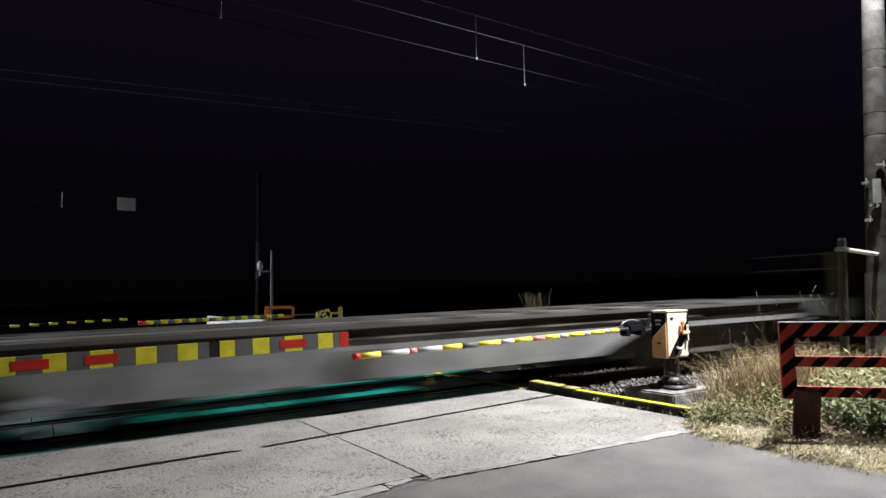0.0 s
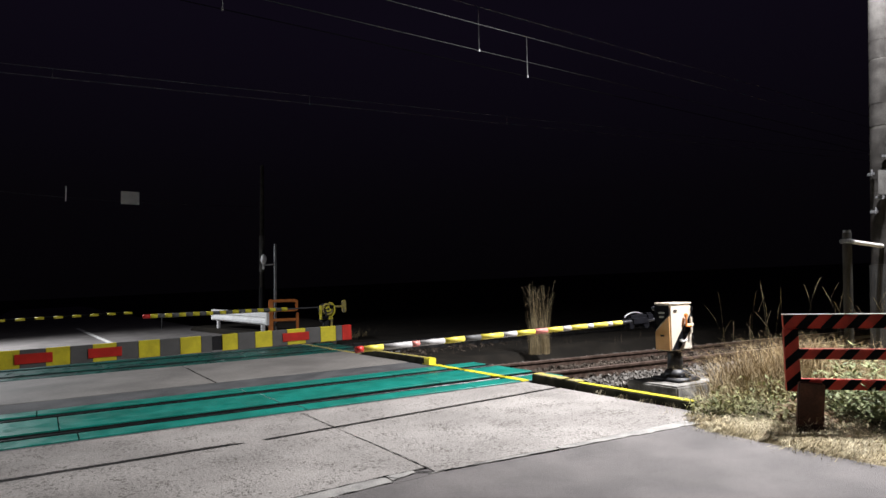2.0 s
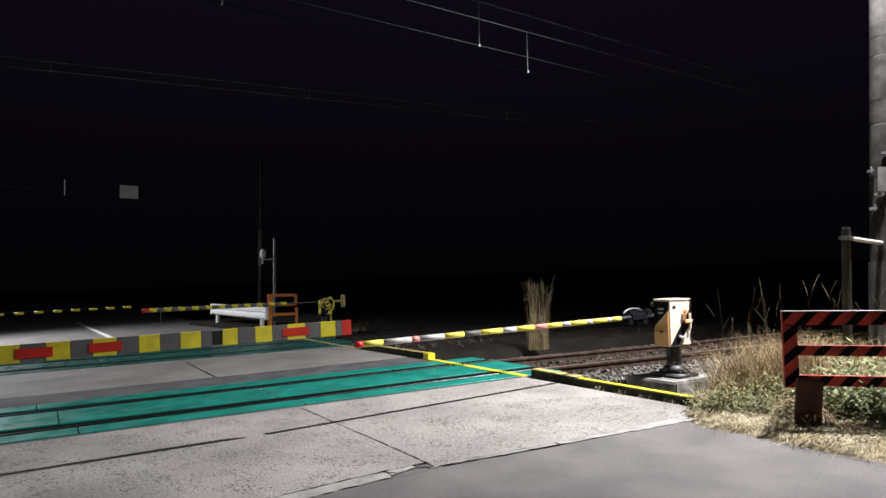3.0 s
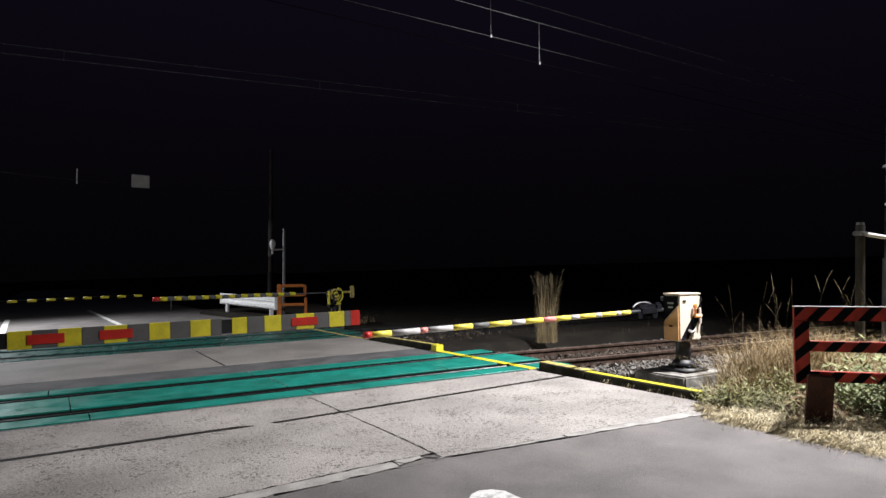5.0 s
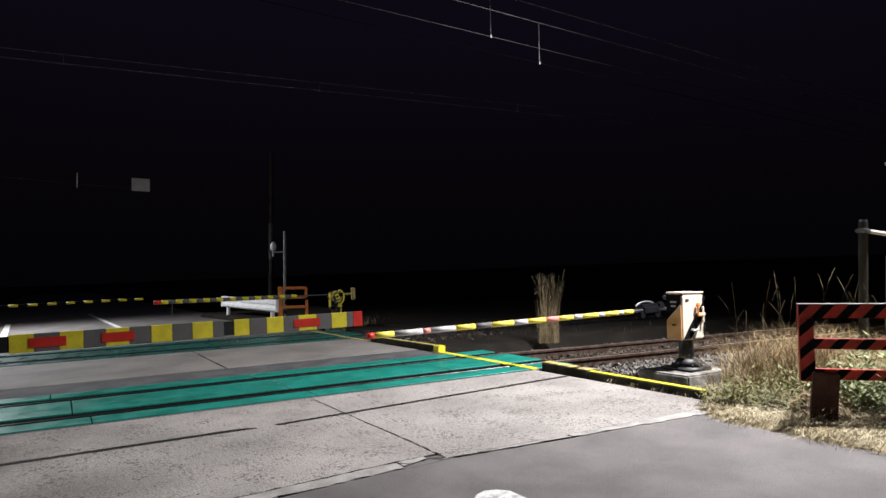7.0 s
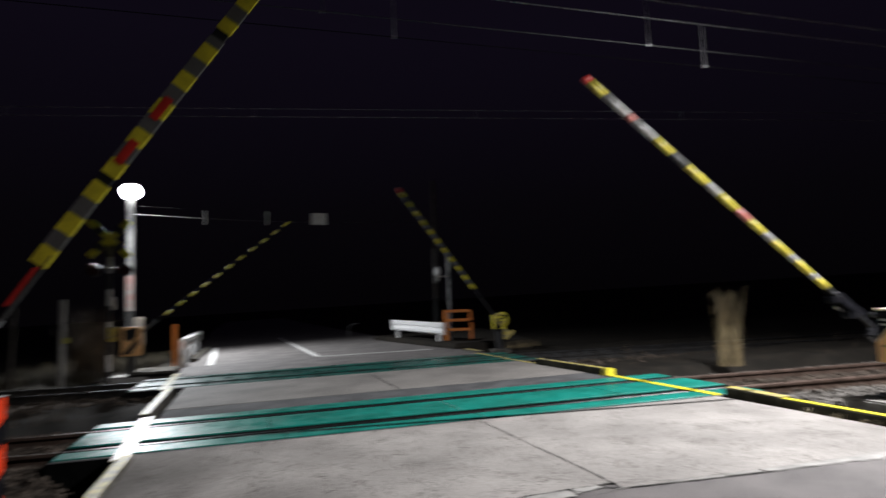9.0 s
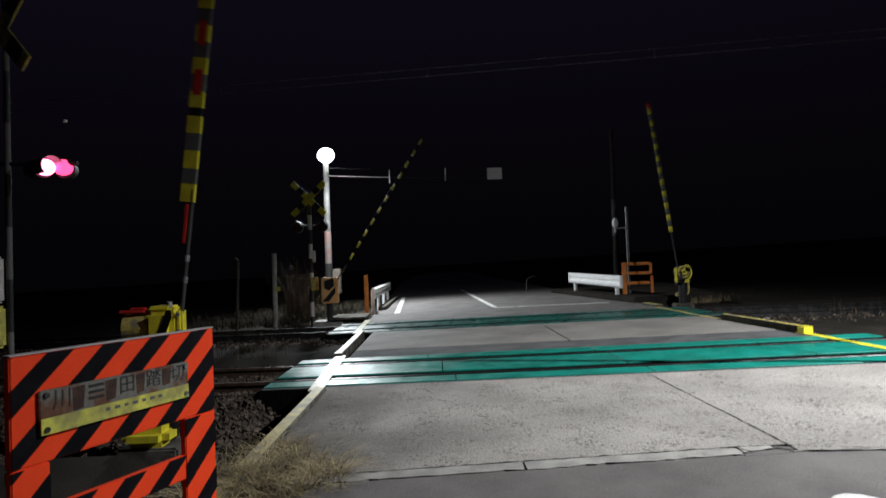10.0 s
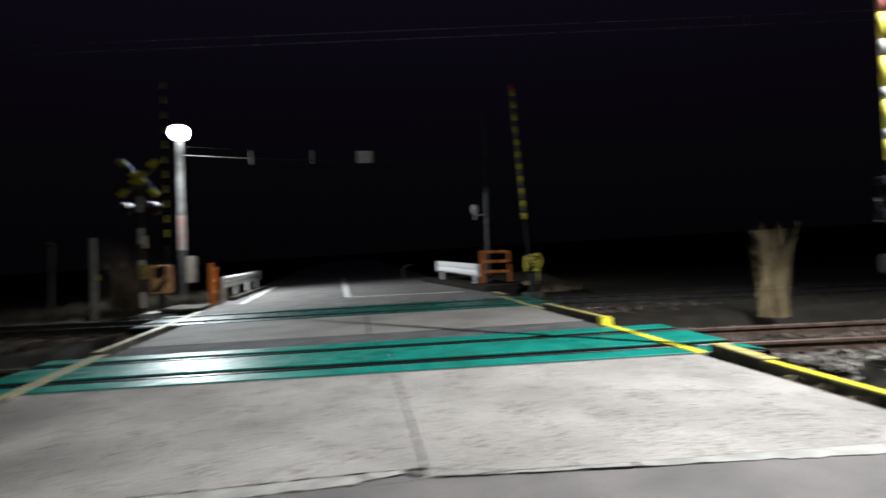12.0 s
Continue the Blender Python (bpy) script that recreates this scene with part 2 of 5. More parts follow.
PINK = mat("faded_red_sheet_pale", (0.72, 0.26, 0.22), 0.45, scale=9, fine=90, bump=0.05, second=(0.6, 0.2, 0.17), grit=0.15)
GREY = mat("grey_tape", (0.125, 0.125, 0.12), 0.6, scale=9, fine=90, bump=0.1, second=(0.105, 0.105, 0.10), grit=0.15)
SILVER = mat("pale_grey_tape", (0.56, 0.55, 0.53), 0.45, scale=9, fine=90, bump=0.1, second=(0.42, 0.41, 0.39), grit=0.15)
RED = mat("red_reflector", (0.62, 0.035, 0.025), 0.4, scale=9, fine=90, bump=0.05, second=(0.5, 0.03, 0.02), grit=0.15)
SHEETBLACK = mat("matt_black_sheet", (0.008, 0.008, 0.011), 0.75, scale=9, fine=60, bump=0.05, spec=0.08)
BLACK = mat("black_paint", (0.018, 0.018, 0.02), 0.5, scale=9, fine=60, bump=0.1)
ORANGE = mat("fluorescent_orange_sheet", (0.95, 0.070, 0.016), 0.6, scale=7, fine=90, bump=0.03, second=(0.90, 0.062, 0.014), spec=0.15, grit=0.15)
DARKRED = mat("faded_red_sheet", (0.52, 0.045, 0.03), 0.6, scale=7, fine=90, bump=0.1, second=(0.33, 0.035, 0.025), grit=0.15)
WOODRED = mat("dark_brown_post", (0.10, 0.042, 0.03), 0.8, scale=7, fine=60, bump=0.3)
FENCE_ORANGE = mat("orange_paint", (0.85, 0.30, 0.06), 0.6, scale=8, fine=80, bump=0.1, second=(0.70, 0.22, 0.045), grit=0.2)
CREAM = mat("lamplit_cream_paint", (0.83, 0.76, 0.64), 0.5, scale=5, fine=80, bump=0.05, second=(0.78, 0.70, 0.57), grit=0.08)
PEACH = mat("faded_orange_paint", (0.82, 0.47, 0.20), 0.55, scale=5, fine=80, bump=0.05, second=(0.74, 0.40, 0.16), grit=0.12)
BEIGE = mat("beige_box_paint", (0.36, 0.32, 0.27), 0.6, scale=5, fine=60, bump=0.05, second=(0.28, 0.24, 0.20))
WHITE = mat("white_paint", (0.86, 0.86, 0.85), 0.5, scale=5, fine=80, bump=0.05, second=(0.76, 0.76, 0.75), grit=0.15)
ROADWHITE = mat("road_marking", (0.72, 0.71, 0.68), 0.7, scale=14, fine=90, bump=0.2, second=(0.38, 0.37, 0.35), low=0.36, high=0.5)
POLE_OLD = mat("weathered_concrete_pole", (0.088, 0.085, 0.077), 0.9, scale=3.5, fine=45, bump=0.12, second=(0.05, 0.047, 0.041), spec=0.1)
POLE_SHEET = mat("grey_pole_sheet", (0.050, 0.047, 0.043), 0.95, scale=5, fine=60, bump=0.1, second=(0.022, 0.020, 0.018), spec=0.1)
POLE = mat("concrete_pole", (0.20, 0.196, 0.186), 0.8, scale=4, fine=70, bump=0.15, second=(0.12, 0.117, 0.11))
GALV = mat("galvanised_steel", (0.28, 0.285, 0.29), 0.45, 0.6, scale=10, fine=80, bump=0.05, second=(0.19, 0.195, 0.2))
CHROME = mat("bright_steel", (0.72, 0.72, 0.74), 0.25, 0.7, scale=10, fine=80, bump=0.05, grit=0.1)
DARKSTEEL = mat("dark_steel", (0.05, 0.05, 0.055), 0.45, 0.4, scale=10, fine=80, bump=0.1)
WIRE = mat("overhead_wire", (0.08, 0.08, 0.08), 0.5, 0.5, bump=0)
WIRE_BRIGHT = mat("bright_overhead_wire", (0.42, 0.42, 0.42), 0.45, 0.4, bump=0)
CABLE = mat("dark_cable", (0.03, 0.03, 0.03), 0.6, bump=0)
DRY = mat("dry_grass_blades", (0.42, 0.335, 0.185), 0.8, scale=3, fine=20, bump=0, second=(0.23, 0.175, 0.09), island=0.45, spec=0.2)
DRYDARK = mat("weathered_dead_grass", (0.33, 0.28, 0.18), 0.85, scale=3, fine=20, bump=0, second=(0.15, 0.12, 0.075), island=0.5, spec=0.2)
PALE = mat("pale_straw", (0.60, 0.53, 0.36), 0.8, scale=3, fine=20, bump=0, second=(0.42, 0.35, 0.21), island=0.4, spec=0.2)
TUFT = mat("olive_straw_tuft", (0.46, 0.38, 0.21), 0.85, scale=3, fine=20, bump=0, second=(0.17, 0.13, 0.07), island=0.55, spec=0.2)
DARKWEED = mat("dark_dead_weeds", (0.055, 0.046, 0.03), 0.9, scale=3, fine=20, bump=0, second=(0.025, 0.022, 0.015), island=0.5, spec=0.1)
TWIG = mat("grey_brown_twigs", (0.13, 0.10, 0.07), 0.9, scale=3, fine=20, bump=0, second=(0.06, 0.045, 0.032), island=0.5, spec=0.1)
RUSSET = mat("russet_dead_grass", (0.29, 0.21, 0.105), 0.85, scale=3, fine=20, bump=0, second=(0.15, 0.10, 0.05), island=0.5, spec=0.2)
WEED_PALE = mat("yellow_green_weed_leaves", (0.27, 0.26, 0.10), 0.7, scale=4, fine=20, bump=0, second=(0.13, 0.14, 0.05), island=0.5, spec=0.3)
DEADLEAF = mat("withered_leaves", (0.10, 0.05, 0.032), 0.85, scale=4, fine=20, bump=0, second=(0.20, 0.13, 0.075), island=0.5, spec=0.2)
WEED = mat("green_weed_leaves", (0.28, 0.31, 0.14), 0.7, scale=4, fine=20, bump=0, second=(0.14, 0.17, 0.07), island=0.5, spec=0.3)
WAGON = mat("wagon_grey_paint", (0.22, 0.216, 0.208), 0.7, scale=2.5, fine=40, bump=0.1, second=(0.12, 0.117, 0.112))
WAGON_DECK = mat("wagon_deck_steel", (0.085, 0.08, 0.075), 0.8, scale=3, fine=40, bump=0.2, second=(0.05, 0.046, 0.042))
BOGIE = mat("dusty_bogie_steel", (0.15, 0.125, 0.10), 0.85, scale=5, fine=40, bump=0.2, second=(0.06, 0.05, 0.043))
SIGNPLATE = mat("weathered_sign_plate", (0.165, 0.16, 0.14), 0.5, scale=7, fine=40, bump=0.05, second=(0.13, 0.055, 0.028), low=0.43, high=0.53)
SIGNYELLOW = mat("sign_yellow_band", (0.68, 0.66, 0.10), 0.5, scale=9, fine=50, bump=0.05, second=(0.34, 0.32, 0.10), grit=0.3)
DARKLENS = mat("unlit_red_lens", (0.06, 0.012, 0.012), 0.3, bump=0)
DARKPOLE = mat("dark_pole", (0.05, 0.049, 0.047), 0.85, scale=4, fine=60, bump=0.2)
LAMPWHITE = glow("lamp_globe", (0.95, 0.98, 1.0), 60)
REDLIGHT = glow("red_signal_lens", (1.0, 0.06, 0.19), 2.6)
REDHOT = glow("red_signal_lens_bright", (1.0, 0.16, 0.32), 9)

# ---- mesh helpers ----


def box(bm, c, s, bevel=0.0, m=None):
    r = bmesh.ops.create_cube(bm, size=1.0)
    mm = Matrix.Translation(c) @ Matrix.Diagonal((*s, 1))
    bmesh.ops.transform(bm, matrix=(m @ mm) if m else mm, verts=r["verts"])
    if bevel:
        es = list({e for v in r["verts"] for e in v.link_edges})
        bmesh.ops.bevel(bm, geom=es, offset=bevel, segments=2, affect="EDGES", clamp_overlap=True)
    return bm


def rod(bm, a, b, r, r2=None, n=12):
    a, b = Vector(a), Vector(b)
    d = b - a
    m = Matrix.Translation((a + b) / 2) @ d.to_track_quat("Z", "Y").to_matrix().to_4x4()
    bmesh.ops.create_cone(bm, cap_ends=True, segments=n, radius1=r, radius2=r if r2 is None else r2, depth=d.length, matrix=m)
    return bm


def ball(bm, c, r, u=14, v=9, sz=1.0):
    bmesh.ops.create_uvsphere(bm, u_segments=u, v_segments=v, radius=r, matrix=Matrix.Translation(c) @ Matrix.Diagonal((1, 1, sz, 1)))
    return bm


def prism(bm, pts, y0, y1):
    """An outline in the xz plane, extruded from y0 to y1."""
    a = [bm.verts.new((x, y0, z)) for x, z in pts]
    b = [bm.verts.new((x, y1, z)) for x, z in pts]
    bm.faces.new(a)
    bm.faces.new(b[::-1])
    n = len(pts)
    for i in range(n):
        bm.faces.new((a[i], b[i], b[(i + 1) % n], a[(i + 1) % n]))
    bmesh.ops.recalc_face_normals(bm, faces=bm.faces)
    return bm


def slab(bm, pts, z0, z1, bevel=0.0):
    """A plan outline, from z0 to z1."""
    a = [bm.verts.new((x, y, z0)) for x, y in pts]
    b = [bm.verts.new((x, y, z1)) for x, y in pts]
    top = bm.faces.new(b)
    n = len(pts)
    bm.faces.new(a[::-1])
    for i in range(n):
        bm.faces.new((a[i], a[(i + 1) % n], b[(i + 1) % n], b[i]))
    bmesh.ops.recalc_face_normals(bm, faces=bm.faces)
    if bevel:
        bmesh.ops.bevel(bm, geom=list(top.edges), offset=bevel, segments=1, affect="EDGES")
    return bm


def lean(bm):
    """Lays what was built level onto the climbing site."""
    for v in bm.verts:
        v.co.z += GX * v.co.x
    return bm


def part(name, bm, material, parent=None, label="", smooth=False):
    me = bpy.data.meshes.new(name)
    bm.to_mesh(me)
    bm.free()
    if smooth:
        for p in me.polygons:
            p.use_smooth = len(p.vertices) < 5
    me.materials.append(material)
    ob = new(name, me)
    ob.parent = parent
    if label:
        ob["label"] = label
    return ob


def rawmesh(name, verts, faces, material, parent=None):
    me = bpy.data.meshes.new(name)
    me.from_pydata(verts, [], faces)
    me.update()
    me.materials.append(material)
    ob = new(name, me)
    ob.parent = parent
    return ob


def thing(name, m, label, category, group=""):
    return tagged(place(new(name), m), label, category, group)


def place(ob, m):
    ob.matrix_world = m
    return ob


def B():
    return bmesh.new()


def setting(name, bm, material, label, category="", smooth=False):
    return tagged(part(name, bm, material, smooth=smooth), label, category, kind="structure")


# ---- ground, road and crossing deck ----
ROAD_L, ROAD_R = -3.60, 2.88


def ground_sheet():
    xs = sorted({*np.linspace(-14, 14, 57).round(3), -600, -300, -150, -80, -45, -30, -20, 20, 30, 45, 80, 150, 300, 600})
    ys = sorted({*np.linspace(-8, 30, 77).round(3), -600, -200, -80, -30, -15, 40, 60, 100, 200, 400, 800})
    verts, faces = [], []
    for y in ys:
        for x in xs:
            h = -0.17 + 0.05 * noise.noise((x * 0.9, y * 0.9, 0)) if abs(x) < 15 and -9 < y < 31 else -0.16
            # pit added beside the deck, deep enough for the kerb's shadow to cover it
            if ROAD_L - 1.1 < x < ROAD_L and y < 6.4:
                h = -0.62
            if ROAD_L < x < ROAD_R + 0.3:
                h = -0.30
            if (x < -4.7 or x > 3.3) and -2.9 < y - near_y(x) < 2.6 and abs(x) < 40:
                h -= 0.32
            if x > 2.3 and y < 0.3 and h > -0.25:
                h += 0.13
            verts.append((x, y, h + gz(x)))
    n = len(xs)
    for j in range(len(ys) - 1):
        for i in range(n - 1):
            a = j * n + i
            faces.append((a, a + 1, a + n + 1, a + n))
    ob = rawmesh("ground", verts, faces, SOIL)
    for p in ob.data.polygons:
        p.use_smooth = True
    tagged(ob, "dark bare soil beside the railway at night", "ground", kind="structure")


ground_sheet()

setting("road_south", lean(slab(B(), [(-7.5, -40), (2.33, -40), (2.33, -0.62), (2.42, -0.36), (0.97, -0.19), (0, -0.02), (-3.5, -0.02), (-4.2, -0.6), (-7.5, -0.9)], -0.25, -0.004)), ASPHALT,
        "smooth grey asphalt road before the crossing", "road")


def far_edge(x, off):
    return far_y(x) + off


setting("road_north", lean(slab(B(), [(-4.0, far_edge(-4.0, 1.06)), (3.0, far_edge(3.0, 1.06)), (2.75, 13.5), (2.6, 20), (2.2, 45), (2.0, 90), (-5.6, 90), (-5.2, 45), (-4.3, 20)], -0.3, -0.002)), ASPHALT,
        "grey asphalt road beyond the crossing", "road")

deck = tagged(new("crossing_deck"), "level crossing deck of concrete slabs and green panels", "crossing", kind="structure")


def ntrack(off):
    return lambda x: near_y(x) + off


def strip(xa, xb, fa, fb, z0=-0.2, z1=0.0, bevel=0.003):
    return lean(slab(B(), [(xa, fa(xa)), (xb, fa(xb)), (xb, fb(xb)), (xa, fb(xa))], z0, z1, bevel))


EDGE = 1.03
# concrete apron south of the near track: two slabs and a lighter cement edge
part("slab", strip(ROAD_L, -0.001, lambda x: 0.135, ntrack(-EDGE - 0.09)), CONCRETE, deck, "rough pale concrete slab")
part("slab", strip(0.001, ROAD_R, lambda x: -0.02 - 0.09 * x, ntrack(-EDGE - 0.09)), CONCRETE, deck, "rough pale concrete slab")
def ragged(xa, xb, fa, fb, seed, rough=0.014):
    """A cement strip whose outer edge has crumbled."""
    rnd = random.Random(seed)
    n = max(3, int((xb - xa) / 0.06))
    xs = [xa + (xb - xa) * k / n for k in range(n + 1)]
    outer = [(x, fa(x) + rnd.uniform(-1, 1) * rough + 0.6 * rough * math.sin(9 * x)) for x in xs]
    inner = [(xb + rnd.uniform(-0.01, 0.01), fb(xb)), (xa + rnd.uniform(-0.01, 0.01), fb(xa))]
    return lean(slab(B(), outer + inner, -0.2, 0.002))


for k, (xa, xb) in enumerate(((ROAD_L, -1.72), (-1.70, -0.34))):
    part("edge_strip", ragged(xa, xb, lambda x: -0.016, lambda x: 0.126, 50 + k), CEMENT, deck, "pale cement edge strip")
part("asphalt_patch", lean(slab(B(), [(-0.36, -0.04), (0.1, -0.04), (0.02, 0.09), (-0.36, 0.12)], -0.2, -0.003)), ASPHALT, deck, "grey asphalt patch at the broken edge")
part("edge_strip", ragged(-0.325, -0.12, lambda x: 0.02 + 0.2 * (x + 0.33), lambda x: 0.126, 53), CEMENT, deck, "broken piece of cement edge")
for k, (xa, xb) in enumerate(((-0.06, 1.05), (1.066, 2.5))):
    part("edge_strip", ragged(xa, xb, lambda x: -0.02 - 0.155 * x, lambda x: -0.028 - 0.09 * x, 55 + k), CEMENT, deck, "pale cement edge strip")
# between the tracks
part("asphalt_strip", strip(ROAD_L, ROAD_R, ntrack(EDGE + 0.07), ntrack(EDGE + 0.82), z1=-0.004), ASPHALT_OLD, deck, "dark asphalt strip")
part("slab", strip(ROAD_L, -0.212, ntrack(EDGE + 0.84), lambda x: far_edge(x, -EDGE - 0.08)), CONCRETE_MID, deck, "smooth worn concrete slab")
part("slab", strip(-0.198, ROAD_R, ntrack(EDGE + 0.84), lambda x: far_edge(x, -EDGE - 0.08)), CONCRETE_MID, deck, "smooth worn concrete slab")


def track_deck(yf, xa, xb, cuts, paint_mat=None):
    """Green panels outside and between the rails, with dark rubber seams."""
    g = 0.5335
    part("seam", strip(xa - 0.02, xb + 0.02, lambda x: yf(x) - EDGE - 0.09, lambda x: yf(x) + EDGE + 0.07, -0.45, -0.012, 0), BED, deck, "black rubber bed")
    part("filler", strip(xa, xb, lambda x: yf(x) - EDGE - 0.088, lambda x: yf(x) - EDGE - 0.022, -0.2, -0.003), ASPHALT_OLD, deck, "dark asphalt filler along the panels")
    for lo, hi, cc in ((-EDGE, -g - 0.18, cuts[0]), (-g + 0.14, g - 0.14, cuts[1]), (g + 0.18, EDGE, cuts[2])):
        xs = [xa, *cc, xb]
        for a, b in zip(xs, xs[1:]):
            part("green_panel", strip(a + 0.006, b - 0.006, lambda x: yf(x) + lo, lambda x: yf(x) + hi, -0.2, 0.004), paint_mat or GREEN, deck)


track_deck(near_y, -4.3, 3.55, ((-2.05, 0.1, 2.2), (-2.2, 0.0, 2.1), (-2.4, -0.1, 2.0)))
track_deck(far_y, -4.6, 3.3, ((-1.9, 0.4), (-1.4, 1.0), (-1.9, 0.4)), GREEN_FAR)


def rail_profile(z0=-0.165, z1=0.0):
    w = 0.0325
    return [(-0.062, z0), (0.062, z0), (0.062, z0 + 0.012), (0.012, z0 + 0.03), (0.01, z1 - 0.045), (w, z1 - 0.035), (w, z1 - 0.006), (w - 0.006, z1), (-w + 0.006, z1), (-w, z1 - 0.006), (-w, z1 - 0.035), (-0.01, z1 - 0.045), (-0.012, z0 + 0.03), (-0.062, z0 + 0.012)]


def rail_piece(tr, yf, off, xs, material):
    bm = B()
    prof = rail_profile()
    k = len(prof)
    rows = [[bm.verts.new((x, yf(x) + off + p, z + rail_z(x) - 0.006)) for p, z in prof] for x in xs]
    for a, b in zip(rows, rows[1:]):
        for i in range(k):
            bm.faces.new((a[i], a[(i + 1) % k], b[(i + 1) % k], b[i]))
    bmesh.ops.recalc_face_normals(bm, faces=bm.faces)
    part("rail", bm, material, tr)


def railway(name, yf, label, slope, beside):
    tr = tagged(new(name), label, "railway track", kind="structure")
    ang = math.atan(slope)
    for off in (-0.566, 0.566):
        for stretch, material in (((-320, -60, -20, -8, -4.3), beside), ((-4.3, 0, 3.5), STEEL_DECK), ((3.5, 8, 20, 60, 320), beside)):
            rail_piece(tr, yf, off, stretch, material)
    me = None
    for side in (-1, 1):
        for i in range(48):
            x = side * (4.75 + 0.6 * i) - 0.4
            if me is None:
                s = part("sleeper", box(B(), (0, 0, -0.085), (0.22, 2.0, 0.17), 0.02), SLEEPER, tr)
                me = s.data
            else:
                s = new("sleeper", me)
                s.parent = tr
            s.matrix_world = pose(x, yf(x), rail_z(x) - 0.165, 0, -1.15, math.degrees(ang))
    return tr


railway("track_south", near_y, "steel rails on grey ballast beside the crossing", NEAR_S, STEEL)
railway("track_north", far_y, "far pair of steel rails on ballast", FAR_S, STEEL_DECK)


def ballast():
    """Angular stones heaped along both tracks near the crossing."""
    rnd = random.Random(4)
    low = [Vector((math.cos(a) * 1.0, math.sin(a) * 1.0, z)) for z, k in ((-0.5, 0), (0.5, 0.5)) for a in [2 * math.pi * (i + k) / 4 for i in range(4)]]
    lf = [(0, 1, 5), (0, 5, 4), (1, 2, 6), (1, 6, 5), (2, 3, 7), (2, 7, 6), (3, 0, 4), (3, 4, 7), (4, 5, 6, 7), (3, 2, 1, 0)]
    near_v, near_f, far_v, far_f = [], [], [], []
    verts, faces = near_v, near_f

    def stone(x, y, z, r):
        q = Euler((rnd.random() * 6, rnd.random() * 6, rnd.random() * 6)).to_matrix()
        sx, sy, sz = (r * rnd.uniform(0.7, 1.25) for _ in range(3))
        n = len(verts)
        for p in low:
            w = q @ Vector((p.x * sx * rnd.uniform(0.75, 1.15), p.y * sy * rnd.uniform(0.75, 1.15), p.z * sz * 1.4))
            verts.append((x + w.x, y + w.y, z + w.z))
        faces.extend(tuple(n + i for i in f) for f in lf)

    for yf, xa, xb, num, near in ((near_y, 2.95, 12, 15000, 1), (near_y, -12, -3.78, 17000, 1), (far_y, 3.1, 14, 2500, 0), (far_y, -14, -4.1, 2500, 0)):
        for _ in range(num):
            u = rnd.random() ** 1.6
            x = xa + (xb - xa) * u if xa > 0 else xb - (xb - xa) * u
            off = rnd.uniform(-2.6, 2.2) if near else rnd.uniform(-1.9, 1.9)
            if xa < 0 and near:
                off = rnd.uniform(-3.2, 2.0)
            y = yf(x) + off
            d = abs(off)
            top = -0.13 if d < 1.15 else -0.13 - 0.16 * (d - 1.15)
            if abs(d - 0.566) < 0.09:
                continue
            if xa < 0 and near and x > -4.35:
                top -= 0.42 * (x + 4.35) / 0.6     # the bed is sunk beside the deck for the kerb's shadow to fill
            verts, faces = (near_v, near_f) if near and xa > 0 and d > 0.8 else (far_v, far_f)
            stone(x, y, rail_z(x) + top + rnd.uniform(-0.03, 0.02), rnd.uniform(0.018, 0.042))
    tagged(rawmesh("ballast", near_v, near_f, BALLAST), "angular dark grey ballast stones along the tracks", "ballast", kind="stuff")
    tagged(rawmesh("ballast", far_v, far_f, BALLAST_DIM), "rust-stained ballast stones, coloured darker where little lamplight falls", "ballast", kind="stuff")
    # the packed bed under the loose stones
    for yf, nm in ((near_y, "ballast_bed_south"), (far_y, "ballast_bed_north")):
        for xa, xb in ((-250, -4.32 if yf is near_y else -4.62), (3.57 if yf is near_y else 3.32, 250)):
            bm = B()
            rows = []
            for off, z in ((-2.6, -0.36), (-1.2, -0.125), (1.2, -0.125), (2.4, -0.34)):
                rows.append([bm.verts.new((x, yf(x) + off, z + rail_z(x) - 0.03)) for x in (xa, xa + 0.1 * (xb - xa), xa + 0.5 * (xb - xa), xa + 0.9 * (xb - xa), xb)])
            for a, b in zip(rows, rows[1:]):
                for i in range(4):
                    bm.faces.new((a[i], a[i + 1], b[i + 1], b[i]))
            bmesh.ops.recalc_face_normals(bm, faces=bm.faces)
            setting(nm, bm, BALLAST if yf is near_y else BALLAST_DIM, "packed grey ballast under the rails", "ballast")


ballast()


def kerb(name, x0, y0, x1, y1, w, top, material_top, label, low=-0.3, stone=None):
    k = tagged(new(name), label, "kerb", kind="structure")
    d = Vector((x1 - x0, y1 - y0))
    n = Vector((d.y, -d.x)).normalized() * w
    pts = [(x0, y0), (x1, y1), (x1 + n.x, y1 + n.y), (x0 + n.x, y0 + n.y)]
    part("kerb_stone", lean(slab(B(), pts, low, top, 0.012)), stone or KERBSTONE, k)
    e = 0.012
    inn = n.normalized() * e
    pts2 = [(x0 + inn.x, y0 + inn.y), (x1 + inn.x, y1 + inn.y), (x1 + n.x - inn.x, y1 + n.y - inn.y), (x0 + n.x - inn.x, y0 + n.y - inn.y)]
    part("paint", lean(slab(B(), pts2, top - 0.004, top + 0.004)), material_top, k, "yellow painted top")
    return k


KR = "low concrete kerb with a yellow painted top"
kerb("kerb_1", 2.90, -0.04, 2.93, 1.50, 0.095, 0.08, YELLOW, KR, stone=KERBSHADE)
kerb("kerb_2", 2.92, 1.51, 2.98, 2.36, 0.15, 0.09, YELLOW_OLD, KR, stone=KERBSHADE)
kerb("kerb_3", 2.89, 4.76, 2.89, 4.92, 0.13, 0.10, YELLOW, "small raised yellow kerb end", stone=YELLOW)
